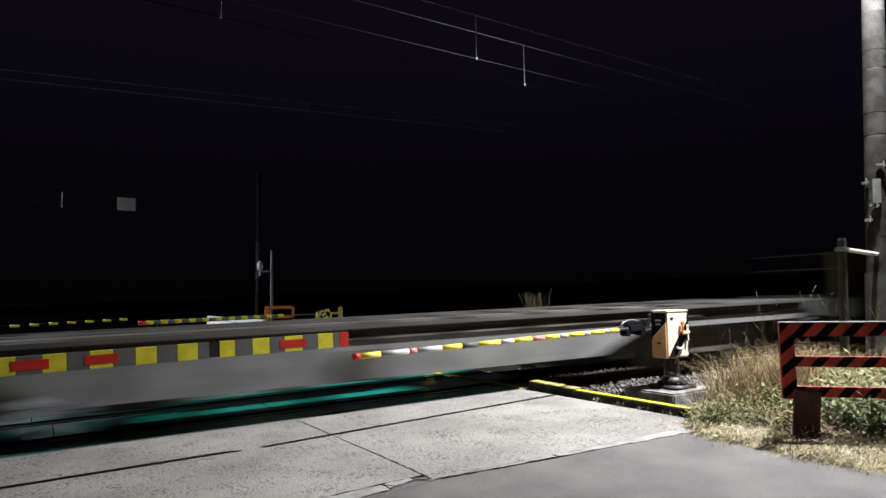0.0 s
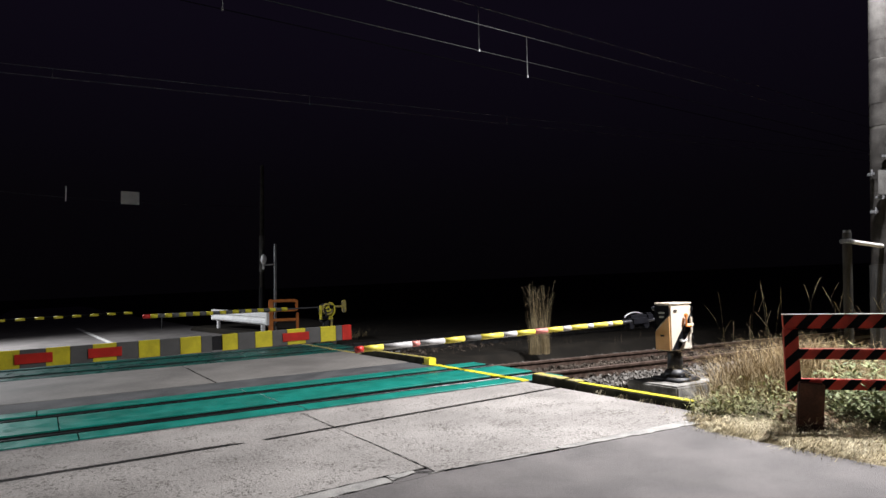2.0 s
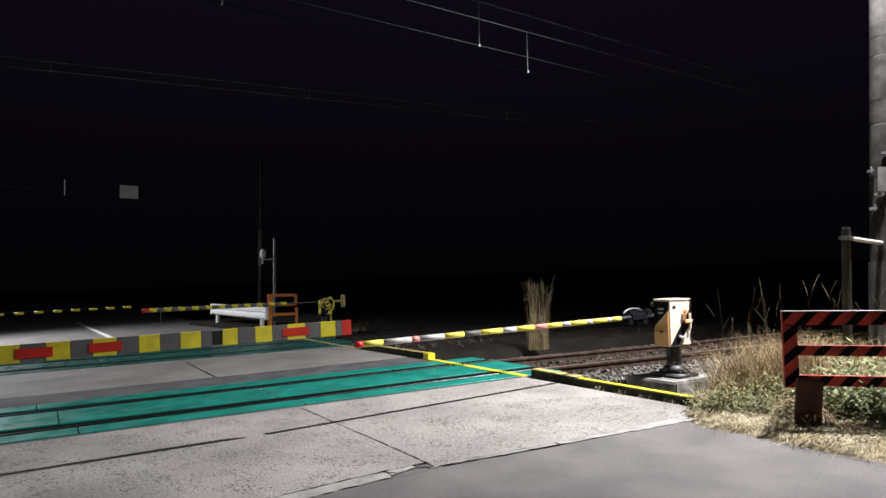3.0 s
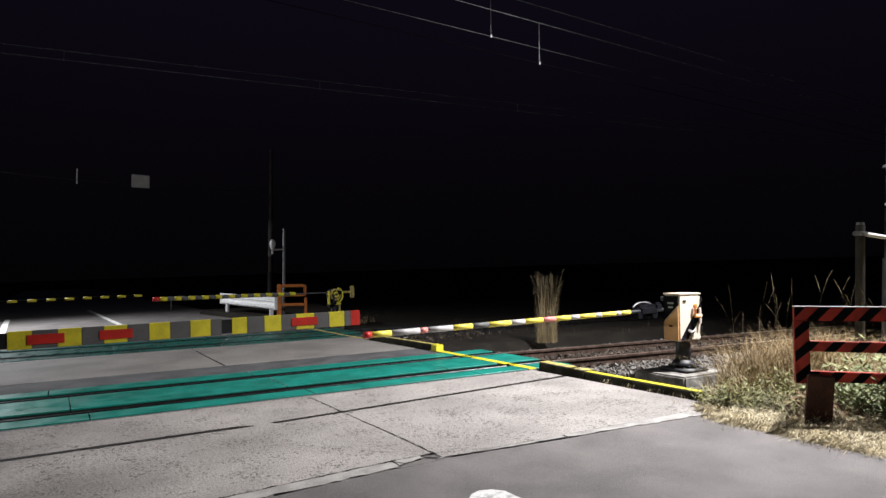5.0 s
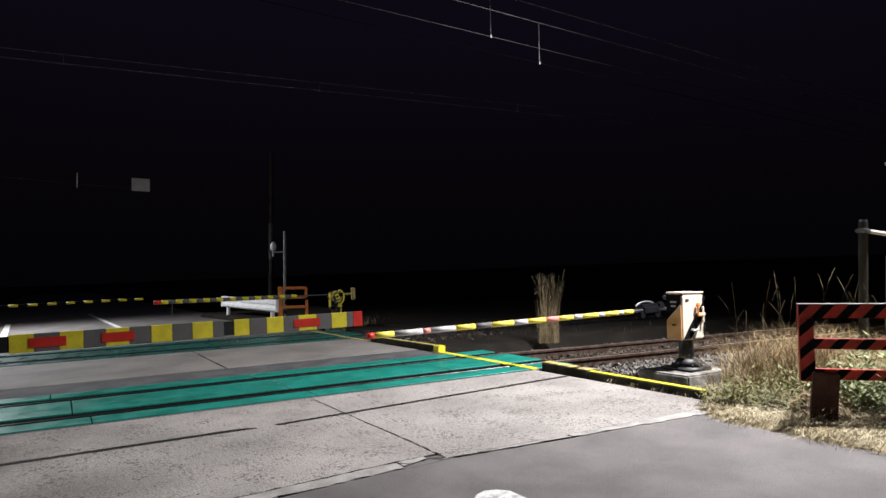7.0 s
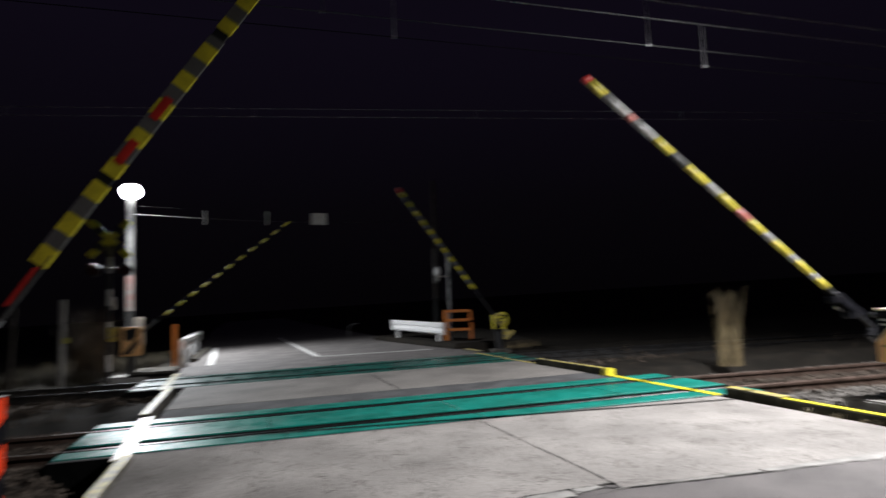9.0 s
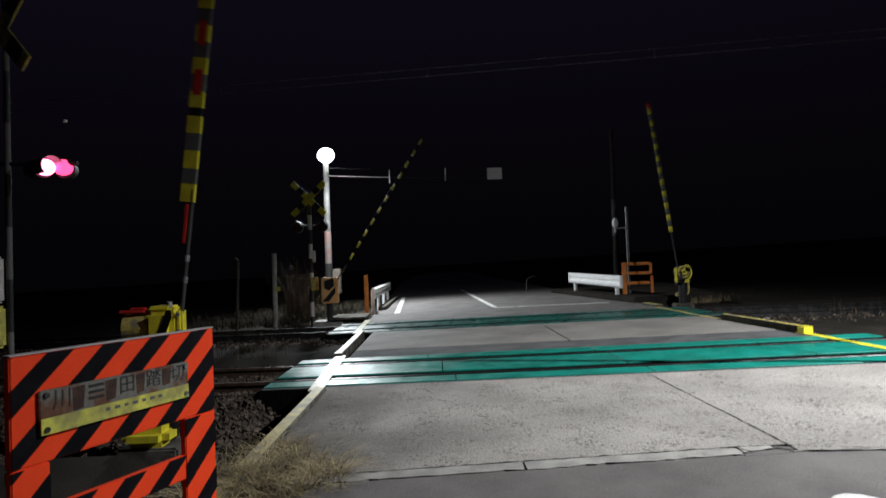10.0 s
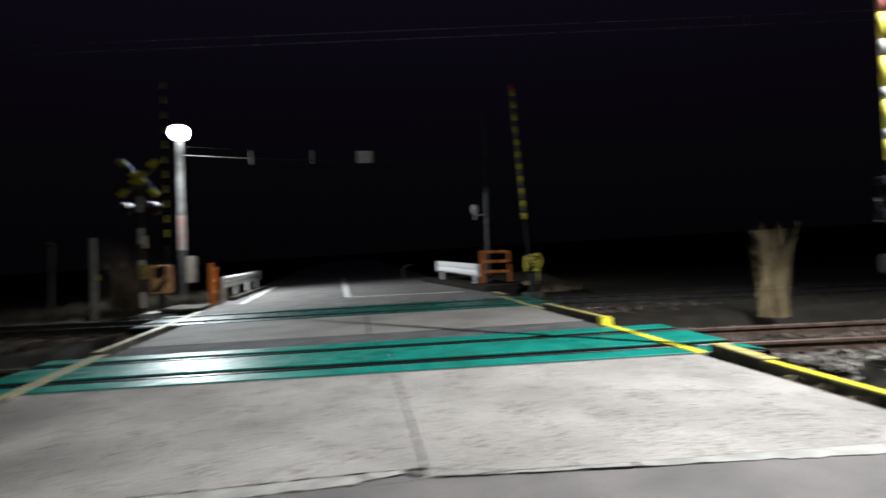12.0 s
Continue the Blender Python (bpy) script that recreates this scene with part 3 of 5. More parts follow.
kerb("kerb_4", 2.89, 4.93, 2.80, 7.1, 0.105, 0.10, YELLOW_OLD, KR, stone=KERBSHADE)
kerb("kerb_5", 2.80, 10.3, 2.75, 11.2, 0.14, 0.05, YELLOW_OLD, KR)
kerb("kerb_6", -3.62, -0.3, -3.62, 2.95, 0.13, 0.045, YELLOW_FADED, "concrete kerb with worn yellow top", -0.5)
kerb("kerb_8", -4.12, 15.4, -4.14, 21.8, 0.22, 0.10, KERBSTONE, "pale concrete kerb under the far guard rail")
kerb("kerb_7", -3.86, 5.62, -3.90, 8.85, 0.13, 0.045, YELLOW_FADED, "concrete kerb with worn yellow top", -0.5)


def paint(name, pts, material, label, z=0.006, base=-0.004):
    return setting(name, lean(slab(B(), pts, base, z)), material, label, "road marking")


def line(name, a, b, w, material, label, z=0.006):
    d = Vector((b[0] - a[0], b[1] - a[1]))
    n = Vector((-d.y, d.x)).normalized() * w / 2
    return paint(name, [(a[0] - n.x, a[1] - n.y), (b[0] - n.x, b[1] - n.y), (b[0] + n.x, b[1] + n.y), (a[0] + n.x, a[1] + n.y)], material, label, z)


for a, b in ((2.93, 2.98), (3.30, 4.05), (4.26, 4.95)):
    line("marking_1", (2.93, a - 0.5), (2.93, b), 0.11, YELLOW, "yellow stripe painted over the green deck", 0.010)
line("marking_2", (2.84, 7.1), (2.78, 8.6), 0.07, YELLOW_OLD, "yellow stripe along the deck's edge")
line("marking_2", (2.80, 8.6), (2.78, 10.3), 0.065, YELLOW_OLD, "worn yellow stripe over the green deck", 0.010)
line("marking_3", (-3.62, 3.0), (-3.75, 5.6), 0.16, STRIPE_WORN, "worn pale stripe over the green deck", 0.010)
line("marking_4", (-3.95, 8.85), (-4.05, 12.0), 0.14, STRIPE_WORN, "worn pale stripe over the green deck", 0.010)
line("marking_5", (-0.65, 13.4), (2.32, 12.55), 0.13, ROADWHITE, "white stop line on the asphalt")
line("marking_6", (-0.65, 13.45), (-1.12, 26.5), 0.13, ROADWHITE, "white centre line on the asphalt")
line("marking_8", (-3.42, 13.6), (-3.72, 22.5), 0.16, ROADWHITE, "white edge line on the asphalt")
paint("marking_9", [(-0.37, -1.5), (-0.07, -1.5), (-0.045, -1.1), (-0.05, -0.80), (-0.10, -0.735), (-0.17, -0.705), (-0.24, -0.725), (-0.31, -0.79), (-0.35, -0.88)], ROADWHITE, "white lane marking on the asphalt", 0.002, -0.008)


def crack(pts, width, seed, label):
    """A ragged dark crack along a line of plan points."""
    rnd = random.Random(seed)
    verts, faces = [], []
    for (x0, y0), (x1, y1) in zip(pts, pts[1:]):
        n = max(2, int(math.hypot(x1 - x0, y1 - y0) / 0.045))
        for i in range(n + 1):
            u = i / n
            x = x0 + (x1 - x0) * u + rnd.uniform(-1, 1) * width * 0.5
            y = y0 + (y1 - y0) * u + rnd.uniform(-1, 1) * width * 0.5
            d = Vector((y0 - y1, x1 - x0)).normalized() * width * rnd.choice((0.12, 0.3, 0.5, 0.7))
            for k in (-1, 1):
                verts.append((x + k * d.x, y + k * d.y, gz(x) + 0.0035))
            if i:
                b = len(verts)
                faces.append((b - 4, b - 3, b - 1, b - 2))
    tagged(rawmesh("crack", verts, faces, BED), label, "crack", kind="structure")


crack([(-0.34, 0.0), (-0.1, 0.06), (0.0, -0.02), (0.5, -0.11), (1.0, -0.186)], 0.012, 31, "ragged crack between the asphalt and the cement edge")
crack([(-3.4, 0.131), (-1.4, 0.133), (-0.3, 0.13), (0.0, 0.10)], 0.015, 32, "open crack along the cement edge")
crack([(-0.36, 0.128), (-0.27, 0.02)], 0.012, 34, "short crack across the cement edge")
crack([(-0.205, 5.72), (-0.21, 6.5), (-0.2, 7.9)], 0.020, 36, "ragged joint in the worn concrete between the tracks")
crack([(0.0, 0.10), (0.5, -0.07), (0.95, -0.112)], 0.005, 35, "fine crack along the cement edge")
crack([(0.0, 0.0), (0.012, 0.7), (-0.008, 1.5), (-0.02, 2.65)], 0.008, 33, "ragged joint between two concrete slabs")

# ---- gates ----


def bands(boom, edges, section):
    """Coloured sleeves along local x: (x0, x1, material, scale)."""
    for x0, x1, material, k in edges:
        if section == "round":
            bm = rod(B(), (x0, 0, 0), (x1, 0, 0), 0.029 * k, n=16)
        else:
            bm = box(B(), ((x0 + x1) / 2, 0, 0), (x1 - x0, 0.034 * k, 0.134 * k), 0.0025)
        part("band", bm, material, boom, smooth=section == "round")


def gate_right():
    """Near gate on the kerb side: a cabinet on a pedestal, with the boom on its track side."""
    g = thing("crossing_gate", pose(4.28, 1.15, gz(4.28) - 0.015), "crossing gate, cream and black striped cabinet on a black pedestal", "crossing gate", "crossing gates")
    part("plinth", box(B(), (0.0, 0.02, -0.12), (0.90, 0.74, 0.24), 0.02), PLINTH, g, "square concrete plinth")
    ped = B()
    box(ped, (0, 0, 0.022), (0.42, 0.42, 0.045), 0.012)
    rod(ped, (0, 0, 0.04), (0, 0, 0.14), 0.175, 0.10, 20)
    rod(ped, (0, 0, 0.12), (0, 0, 0.40), 0.095, 0.085, 20)
    for i in range(6):
        a = i * math.pi / 3
        rod(ped, (0.165 * math.cos(a), 0.165 * math.sin(a), 0.05), (0.165 * math.cos(a), 0.165 * math.sin(a), 0.075), 0.016, n=6)
    part("pedestal", ped, BLACK, g, "black cast pedestal", True)
    # lighting put into the paint: cream on the lit faces, darker orange on -x side
    body = part("cabinet", box(B(), (0, 0, 0.66), (0.42, 0.23, 0.57), 0.02), CREAM, g, "cabinet coloured pale cream on its lamplit faces")
    body.matrix_basis = pose(0, 0, 0, 0, 0, -1)
    part("lid", box(B(), (0, 0, 0.952), (0.43, 0.24, 0.022), 0.008), CREAM, body)
    # diagonal black bands, laid just proud of the two visible faces
    fr = -0.1195
    part("stripe", prism(B(), [(-0.196, 0.385), (-0.064, 0.385), (0.205, 0.66), (0.205, 0.85), (0.096, 0.73), (-0.064, 0.55)], fr - 0.001, fr + 0.006), SHEETBLACK, body, "black diagonal stripe")
    side = -0.2145
    sm = Matrix.Rotation(radians(-90), 4, "Z")
    for pts, material in (([(-0.105, 0.93), (0.105, 0.93), (0.105, 0.82), (-0.105, 0.62)], SHEETBLACK), ([(-0.105, 0.60), (-0.105, 0.385), (0.105, 0.385), (0.105, 0.80)], PEACH)):
        bm = prism(B(), pts, side - 0.004, side + 0.006)
        bmesh.ops.transform(bm, matrix=sm, verts=bm.verts)
        part("stripe", bm, material, body)
    part("keyhole_plate", box(B(), (-0.216, 0.0, 0.56), (0.012, 0.06, 0.03), 0.004), BLACK, body)
    for k in range(2):
        part("number_bar", box(B(), (-0.217, 0.0, 0.84 - 0.05 * k), (0.012, 0.09 - 0.02 * k, 0.022), 0.003), SILVER, body)
    # crank, latch and hinges on the door face
    h = B()
    rod(h, (0.06, fr - 0.012, 0.80), (0.06, fr - 0.035, 0.80), 0.028)
    box(h, (0.05, fr - 0.03, 0.74), (0.022, 0.02, 0.15), 0.005)
    rod(h, (0.05, fr - 0.03, 0.67), (0.11, fr - 0.06, 0.67), 0.014)
    part("crank", h, FENCE_ORANGE, body, "rusty orange crank handle")
    h = B()
    box(h, (0.135, fr - 0.02, 0.685), (0.12, 0.02, 0.035), 0.004)
    box(h, (0.155, fr - 0.022, 0.68), (0.03, 0.02, 0.20), 0.005)
    part("latch", h, CREAM, body, "pale painted latch")
    h = B()
    box(h, (-0.04, fr - 0.015, 0.50), (0.05, 0.02, 0.03), 0.004)
    rod(h, (-0.02, fr - 0.01, 0.48), (0.05, fr - 0.025, 0.50), 0.012)
    part("padlock", h, SILVER, body)
    part("maker_plate", box(B(), (-0.11, fr + 0.001, 0.865), (0.06, 0.006, 0.022), 0.002), DARKSTEEL, body)
    for z in (0.50, 0.86):
        part("hinge", rod(B(), (0.195, fr - 0.006, z), (0.195, fr - 0.006, z + 0.05), 0.010), DARKSTEEL, body)
    # shaft and bracket on the track side
    s = B()
    rod(s, (0.12, 0.10, 0.88), (0.12, 0.40, 0.88), 0.03, n=16)
    box(s, (0.12, 0.16, 0.84), (0.10, 0.08, 0.10), 0.02)
    part("shaft", s, DARKSTEEL, g)
    boom = part("boom", rod(B(), (-0.25, 0, 0), (1.05, 0, 0), 0.022), DARKSTEEL, g, "steel tube inside striped sleeves")
    c = B()
    box(c, (0.31, 0, 0.005), (0.36, 0.11, 0.15), 0.04)
    box(c, (0.10, 0, 0.04), (0.14, 0.08, 0.11), 0.025)
    box(c, (0.55, 0, 0), (0.24, 0.055, 0.06), 0.014)
    rod(c, (0.48, -0.06, -0.05), (0.48, 0.05, -0.05), 0.04)
    rod(c, (0.20, -0.07, -0.05), (0.20, 0.05, -0.05), 0.05)
    for x in (0.16, 0.28, 0.40):
        rod(c, (x, -0.075, 0.05), (x, -0.05, 0.05), 0.016, n=6)
    part("bracket", c, SHEETBLACK, boom, "black bracket with bolts")
    c = B()
    for cx, cz, rx, rz, yy in ((0.30, 0.03, 0.19, 0.075, -0.062), (0.22, -0.02, 0.09, 0.05, -0.075)):
        arch = [Vector((cx + rx * math.cos(a), yy, cz + rz * math.sin(a))) for a in np.linspace(0.3, 2.7, 9)]
        for a, b in zip(arch, arch[1:]):
            rod(c, a, b, 0.010, n=10)
    box(c, (0.17, -0.075, 0.045), (0.09, 0.02, 0.035), 0.008)
    box(c, (0.40, -0.07, 0.015), (0.05, 0.02, 0.06), 0.008)
    rod(c, (0.14, -0.085, -0.05), (0.30, -0.09, -0.015), 0.012)
    ball(c, (0.33, -0.07, -0.045), 0.022)
    part("clamp", c, CHROME, boom, "shiny steel clamp")
    w = B()
    box(w, (-0.35, 0, 0.0), (0.16, 0.12, 0.22), 0.015)
    part("counterweight", w, DARKSTEEL, boom)
    Y, S, D, R, P = PALEYELLOW, SILVER, GREY, RED, PINK
    seq = ((0.08, R), (0.24, Y), (0.36, S), (0.10, P), (0.34, S), (0.28, Y), (0.24, D), (0.34, Y), (0.22, S), (0.30, Y), (0.22, P), (0.26, Y), (0.16, S), (0.30, Y), (0.12, S), (0.28, Y), (0.10, S), (0.2, Y))
    x = 4.14
    ed = []
    for ln, material in seq:
        ed.append((x - ln * 0.875, x, material, 1.06 if material is R else 1.0))
        x -= ln * 0.875
    bands(boom, ed, "round")
    hang(boom, -0.25, 0.18)
    for o in boom.children:
        if o.name.startswith(("clamp", "bracket")):
            o.data.transform(Matrix.Translation((-0.13, -0.02, 0.0)))
    return boom


def hang(boom, dz, dx=0.0):
    """The boom lies below its turning axis."""
    for o in (boom, *boom.children_recursive):
        o.data.transform(Matrix.Translation((dx, 0, dz)))


def gate_left():
    """Near gate on the other side: a low yellow machine and a wide boxed boom."""
    g = thing("crossing_gate", pose(-4.75, 1.96, gz(-4.75) + 0.08), "low yellow and black crossing gate machine with a wide striped boom", "crossing gate", "crossing gates")
    part("plinth", box(B(), (-0.10, -0.05, -0.54), (0.55, 0.55, 0.60), 0.02), KERBSTONE, g, "dark concrete plinth")
    p = B()
    rod(p, (-0.05, 0, -0.22), (-0.05, 0, 0.66), 0.10, 0.09)
    part("pedestal", p, BLACK, g, smooth=True)
    c = B()
    rod(c, (-0.36, -0.05, 0.80), (-0.13, -0.05, 0.82), 0.15, n=24)
    rod(c, (-0.385, -0.05, 0.80), (-0.36, -0.05, 0.80), 0.11, n=24)
    body = part("motor_drum", c, YELLOW_OLD, g, "dull yellow motor drum")
    part("end_cap", rod(B(), (-0.40, -0.05, 0.80), (-0.385, -0.05, 0.80), 0.07, n=18), DARKSTEEL, body)
    box_ = B()
    box(box_, (-0.02, -0.05, 0.84), (0.26, 0.34, 0.28), 0.05)
    box(box_, (-0.03, -0.05, 0.985), (0.20, 0.26, 0.05), 0.02)
    gear = part("gear_case", box_, YELLOW, g, "yellow gear case")
    part("stripe", prism(B(), [(-0.04, 0.705), (0.03, 0.705), (0.105, 0.90), (0.105, 0.975), (0.06, 0.975)], -0.226, -0.219), SHEETBLACK, gear, "black diagonal stripe")
    part("breather", rod(B(), (0.05, -0.12, 1.0), (0.05, -0.12, 1.05), 0.025, n=12), CHROME, gear)
    part("warning_plate", box(B(), (-0.28, -0.14, 0.965), (0.24, 0.06, 0.03), 0.01, Matrix.Identity(4)), RED, body, "red plate")
    part("warning_plate", box(B(), (-0.25, -0.09, 0.99), (0.15, 0.05, 0.02), 0.008), RED, body, "red plate")
    part("drive_arm", box(B(), (0.145, -0.10, 0.86), (0.06, 0.12, 0.24), 0.02), YELLOW, g)
    for z in (0.78, 0.93):
        part("arm_bolt", rod(B(), (0.145, -0.185, z), (0.145, -0.155, z), 0.018, n=8), CHROME, g)
    part("foot_box", box(B(), (-0.12, -0.20, -0.15), (0.42, 0.30, 0.20), 0.07), YELLOW, g, "rounded yellow foot box")
    boom = part("boom", rod(B(), (-0.35, 0, -0.045), (1.25, 0, -0.045), 0.019), DARKPOLE, g, "steel tube inside a boxed striped boom")
    for x in (0.38, 0.58):
        part("collar", rod(B(), (x, 0, -0.045), (x + 0.06, 0, -0.045), 0.026), GALV, boom)
    part("reflector", box(B(), (0.93, -0.02, -0.01), (0.36, 0.012, 0.03), 0.004), RED, boom)
    w = B()
    box(w, (-0.42, 0, 0), (0.2, 0.16, 0.2), 0.02)
    part("counterweight", w, DARKSTEEL, boom)
    Y, D, R = YELLOW, GREY, RED
    cuts = [4.693, 4.605, 4.545, 4.402, 4.266, 4.104, 3.975, 3.83, 3.688, 3.563, 3.482, 3.397, 3.239, 3.09, 2.937, 2.784, 2.624, 2.476, 2.322, 2.161, 2.009, 1.93, 1.77, 1.61, 1.44, 1.30, 1.13]
    seq = (R, D, Y, D, Y, D, Y, D, Y, BLACK, D, Y, D, Y, D, Y, D, Y, D, Y, BLACK, Y, D, Y, D, Y)
    ed = [(b, a, material, 0.86 if material is BLACK else 1.0) for a, b, material in zip(cuts, cuts[1:], seq)]
    bands(boom, ed, "flat")
    for x0, x1 in ((4.064, 4.297), (2.593, 2.82), (2.129, 2.365)):
        for s in (-1, 1):
            part("reflector", box(B(), ((x0 + x1) / 2, s * 0.0175, 0), (x1 - x0, 0.003, 0.072), 0.001), RED, boom, "red reflective sheet")
    return boom


def far_boom(g, length, start, first, dark=None, thick=1.6, tip=None):
    boom = part("boom", rod(B(), (-0.25, 0, 0), (start + 0.1, 0, 0), 0.02), DARKSTEEL, g, "thin striped boom")
    n = 22
    step = (length - start) / n
    ed = []
    for i in range(n):
        material = tip if i == n - 1 and tip else (YELLOW if (i + first) % 2 == 0 else dark or GREY)
        ed.append((start + i * step, start + (i + 1) * step, material, thick))
    bands(boom, ed, "round")
    return boom


def gate_far_right():
    g = thing("crossing_gate", pose(3.82, 11.37, gz(3.82), 0, 0, 180), "yellow crossing gate machine with exposed linkage", "crossing gate", "crossing gates")
    part("pedestal", rod(B(), (0, 0, -0.3), (0, 0, 0.42), 0.09), BLACK, g)
    c = B()
    rod(c, (0.0, 0.05, 0.74), (0.0, -0.17, 0.74), 0.15, n=20)
    box(c, (0.02, -0.04, 0.48), (0.26, 0.20, 0.14), 0.03)
    part("motor_case", c, DARKSTEEL, g, "dark motor case")

    def hoop(cx, cz, r, thick, y0, y1, a0=0.0, a1=2 * math.pi, n=18):
        """A flat curved plate about a point."""
        bm = B()
        closed = a1 - a0 > 6.28
        ang = [a0 + (a1 - a0) * k / n for k in range(n if closed else n + 1)]
        rings = [[bm.verts.new((cx + rr * math.cos(a), y, cz + rr * math.sin(a))) for rr, y in ((r, y0), (r + thick, y0), (r + thick, y1), (r, y1))] for a in ang]
        for p, q in zip(rings, rings[1:] + (rings[:1] if closed else [])):
            for k in range(4):
                bm.faces.new((p[k], p[(k + 1) % 4], q[(k + 1) % 4], q[k]))
        if not closed:
            bm.faces.new(rings[0])
            bm.faces.new(rings[-1])
        bmesh.ops.recalc_face_normals(bm, faces=bm.faces)
        return bm

    part("gear_ring", hoop(0, 0.74, 0.115, 0.035, 0.06, 0.13), YELLOW_OLD, g, "yellow gear ring")
    part("gear_hub", hoop(0, 0.74, 0.035, 0.04, 0.06, 0.16), YELLOW, g)
    for a in (0.4, 1.9, 3.6, 5.2):
        part("spoke", box(B(), (0.10 * math.cos(a), 0.09, 0.74 + 0.10 * math.sin(a)), (0.035, 0.04, 0.035), 0.008), YELLOW, g)
    part("casing_lip", hoop(0.02, 0.72, 0.205, 0.035, -0.06, 0.10, 2.2, 4.9, 12), YELLOW, g, "yellow curved casing lip")
    part("frame_plate", box(B(), (0.02, 0.08, 0.50), (0.34, 0.06, 0.05), 0.01), YELLOW, g)
    part("frame_plate", box(B(), (0.17, 0.06, 0.66), (0.04, 0.08, 0.36), 0.01), YELLOW, g)
    part("frame_plate", box(B(), (-0.12, 0.06, 0.38), (0.05, 0.08, 0.30), 0.01), YELLOW_OLD, g)
    part("crank_arm", box(B(), (0.06, 0.15, 0.63), (0.05, 0.03, 0.26), 0.01, Matrix.Identity(4)), DARKSTEEL, g)
    # black blocks added only to darken and break up the ring
    part("cover_plate", box(B(), (-0.09, 0.15, 0.79), (0.13, 0.03, 0.10), 0.01), SHEETBLACK, g)
    part("cover_plate", box(B(), (0.07, 0.16, 0.52), (0.16, 0.03, 0.07), 0.01), SHEETBLACK, g)
    part("pin", rod(B(), (0.0, 0.05, 0.74), (0.0, 0.19, 0.74), 0.025, n=10), DARKSTEEL, g)
    part("foot", box(B(), (0, 0, -0.14), (0.42, 0.42, 0.2), 0.02), KERBSTONE, g)
    boom = far_boom(g, 4.243, 0.95, 0, tip=RED)
    part("counterweight_arm", box(B(), (-0.32, 0, 0), (0.5, 0.05, 0.05), 0.01), YELLOW_OLD, boom)
    part("counterweight", box(B(), (-0.60, 0, 0), (0.10, 0.10, 0.32), 0.02), YELLOW_OLD, boom)
    return boom


def gate_far_left():
    g = thing("crossing_gate", pose(-5.20, 13.0, gz(-5.2)), "crossing gate with an orange and black striped cabinet", "crossing gate", "crossing gates")
    part("pedestal", rod(B(), (0, 0, -0.25), (0, 0, 0.45), 0.09), BLACK, g)
    body = part("cabinet", box(B(), (0.03, -0.05, 0.80), (0.44, 0.30, 0.70), 0.03), PEACH, g, "faded orange cabinet")
    for pts in ([(-0.10, 1.06), (0.16, 1.14), (0.16, 0.92), (0.03, 0.80), (-0.10, 0.86)], [(-0.16, 0.50), (0.02, 0.50), (0.20, 0.74), (0.20, 0.90)]):
        part("stripe", prism(B(), pts, -0.212, -0.204), BLACK, body, "black stripe")
    part("plinth", box(B(), (0, 0, -0.12), (0.8, 0.7, 0.2), 0.02), CEMENT, g)
    boom = far_boom(g, 4.66, 0.62, 1, BED, 0.95)
    hang(boom, -0.14)
    return boom


BOOM_R = gate_right()
BOOM_L = gate_left()
BOOM_FR = gate_far_right()
BOOM_FL = gate_far_left()

# ---- fences ----


def cut_at(poly, at, side):
    """The part of a plan outline on one side of x = at."""
    out = []
    for p, q in zip(poly, poly[1:] + poly[:1]):
        inp, inq = (p[0] - at) * side > 1e-6, (q[0] - at) * side > 1e-6
        if inp:
            out.append(p)
        if inp != inq:
            u = (at - p[0]) / (q[0] - p[0])
            out.append((at, p[1] + u * (q[1] - p[1])))
    return out


def striped_bar(parent, a, b, w, d, c1, c2, step, slant, name="rail"):
    """A flat bar in the xz plane from a to b with slanting bands: one bar, and thin sheets on its face."""
    a, b = Vector((a[0], 0, a[1])), Vector((b[0], 0, b[1]))
    L = (b - a).length
    ang = math.atan2(b.z - a.z, b.x - a.x)
    m = Matrix.Translation(a) @ Matrix.Rotation(-ang, 4, "Y")
    bar = part(name, box(B(), (L / 2, 0, 0), (L, d, w), 0.006, m), c1, parent)
    x = -w * abs(slant) - step
    while x < L + w * abs(slant):
        lo, hi = x, x + step * 0.46
        quad = [(lo, -w / 2 * 0.985), (hi, -w / 2 * 0.985), (hi + slant * w, w / 2 * 0.985), (lo + slant * w, w / 2 * 0.985)]
        quad = cut_at(cut_at(quad, 0.004, 1), L - 0.004, -1)
        if len(quad) >= 3:
            bm = B()
            for s in (-1, 1):
                y0 = s * (d / 2 + 0.0005)
                prism(bm, quad, min(y0, y0 + s * 0.003), max(y0, y0 + s * 0.003))
            bmesh.ops.transform(bm, matrix=m, verts=bm.verts)
            part("stripe", bm, c2, bar)
        x += step
    return bar


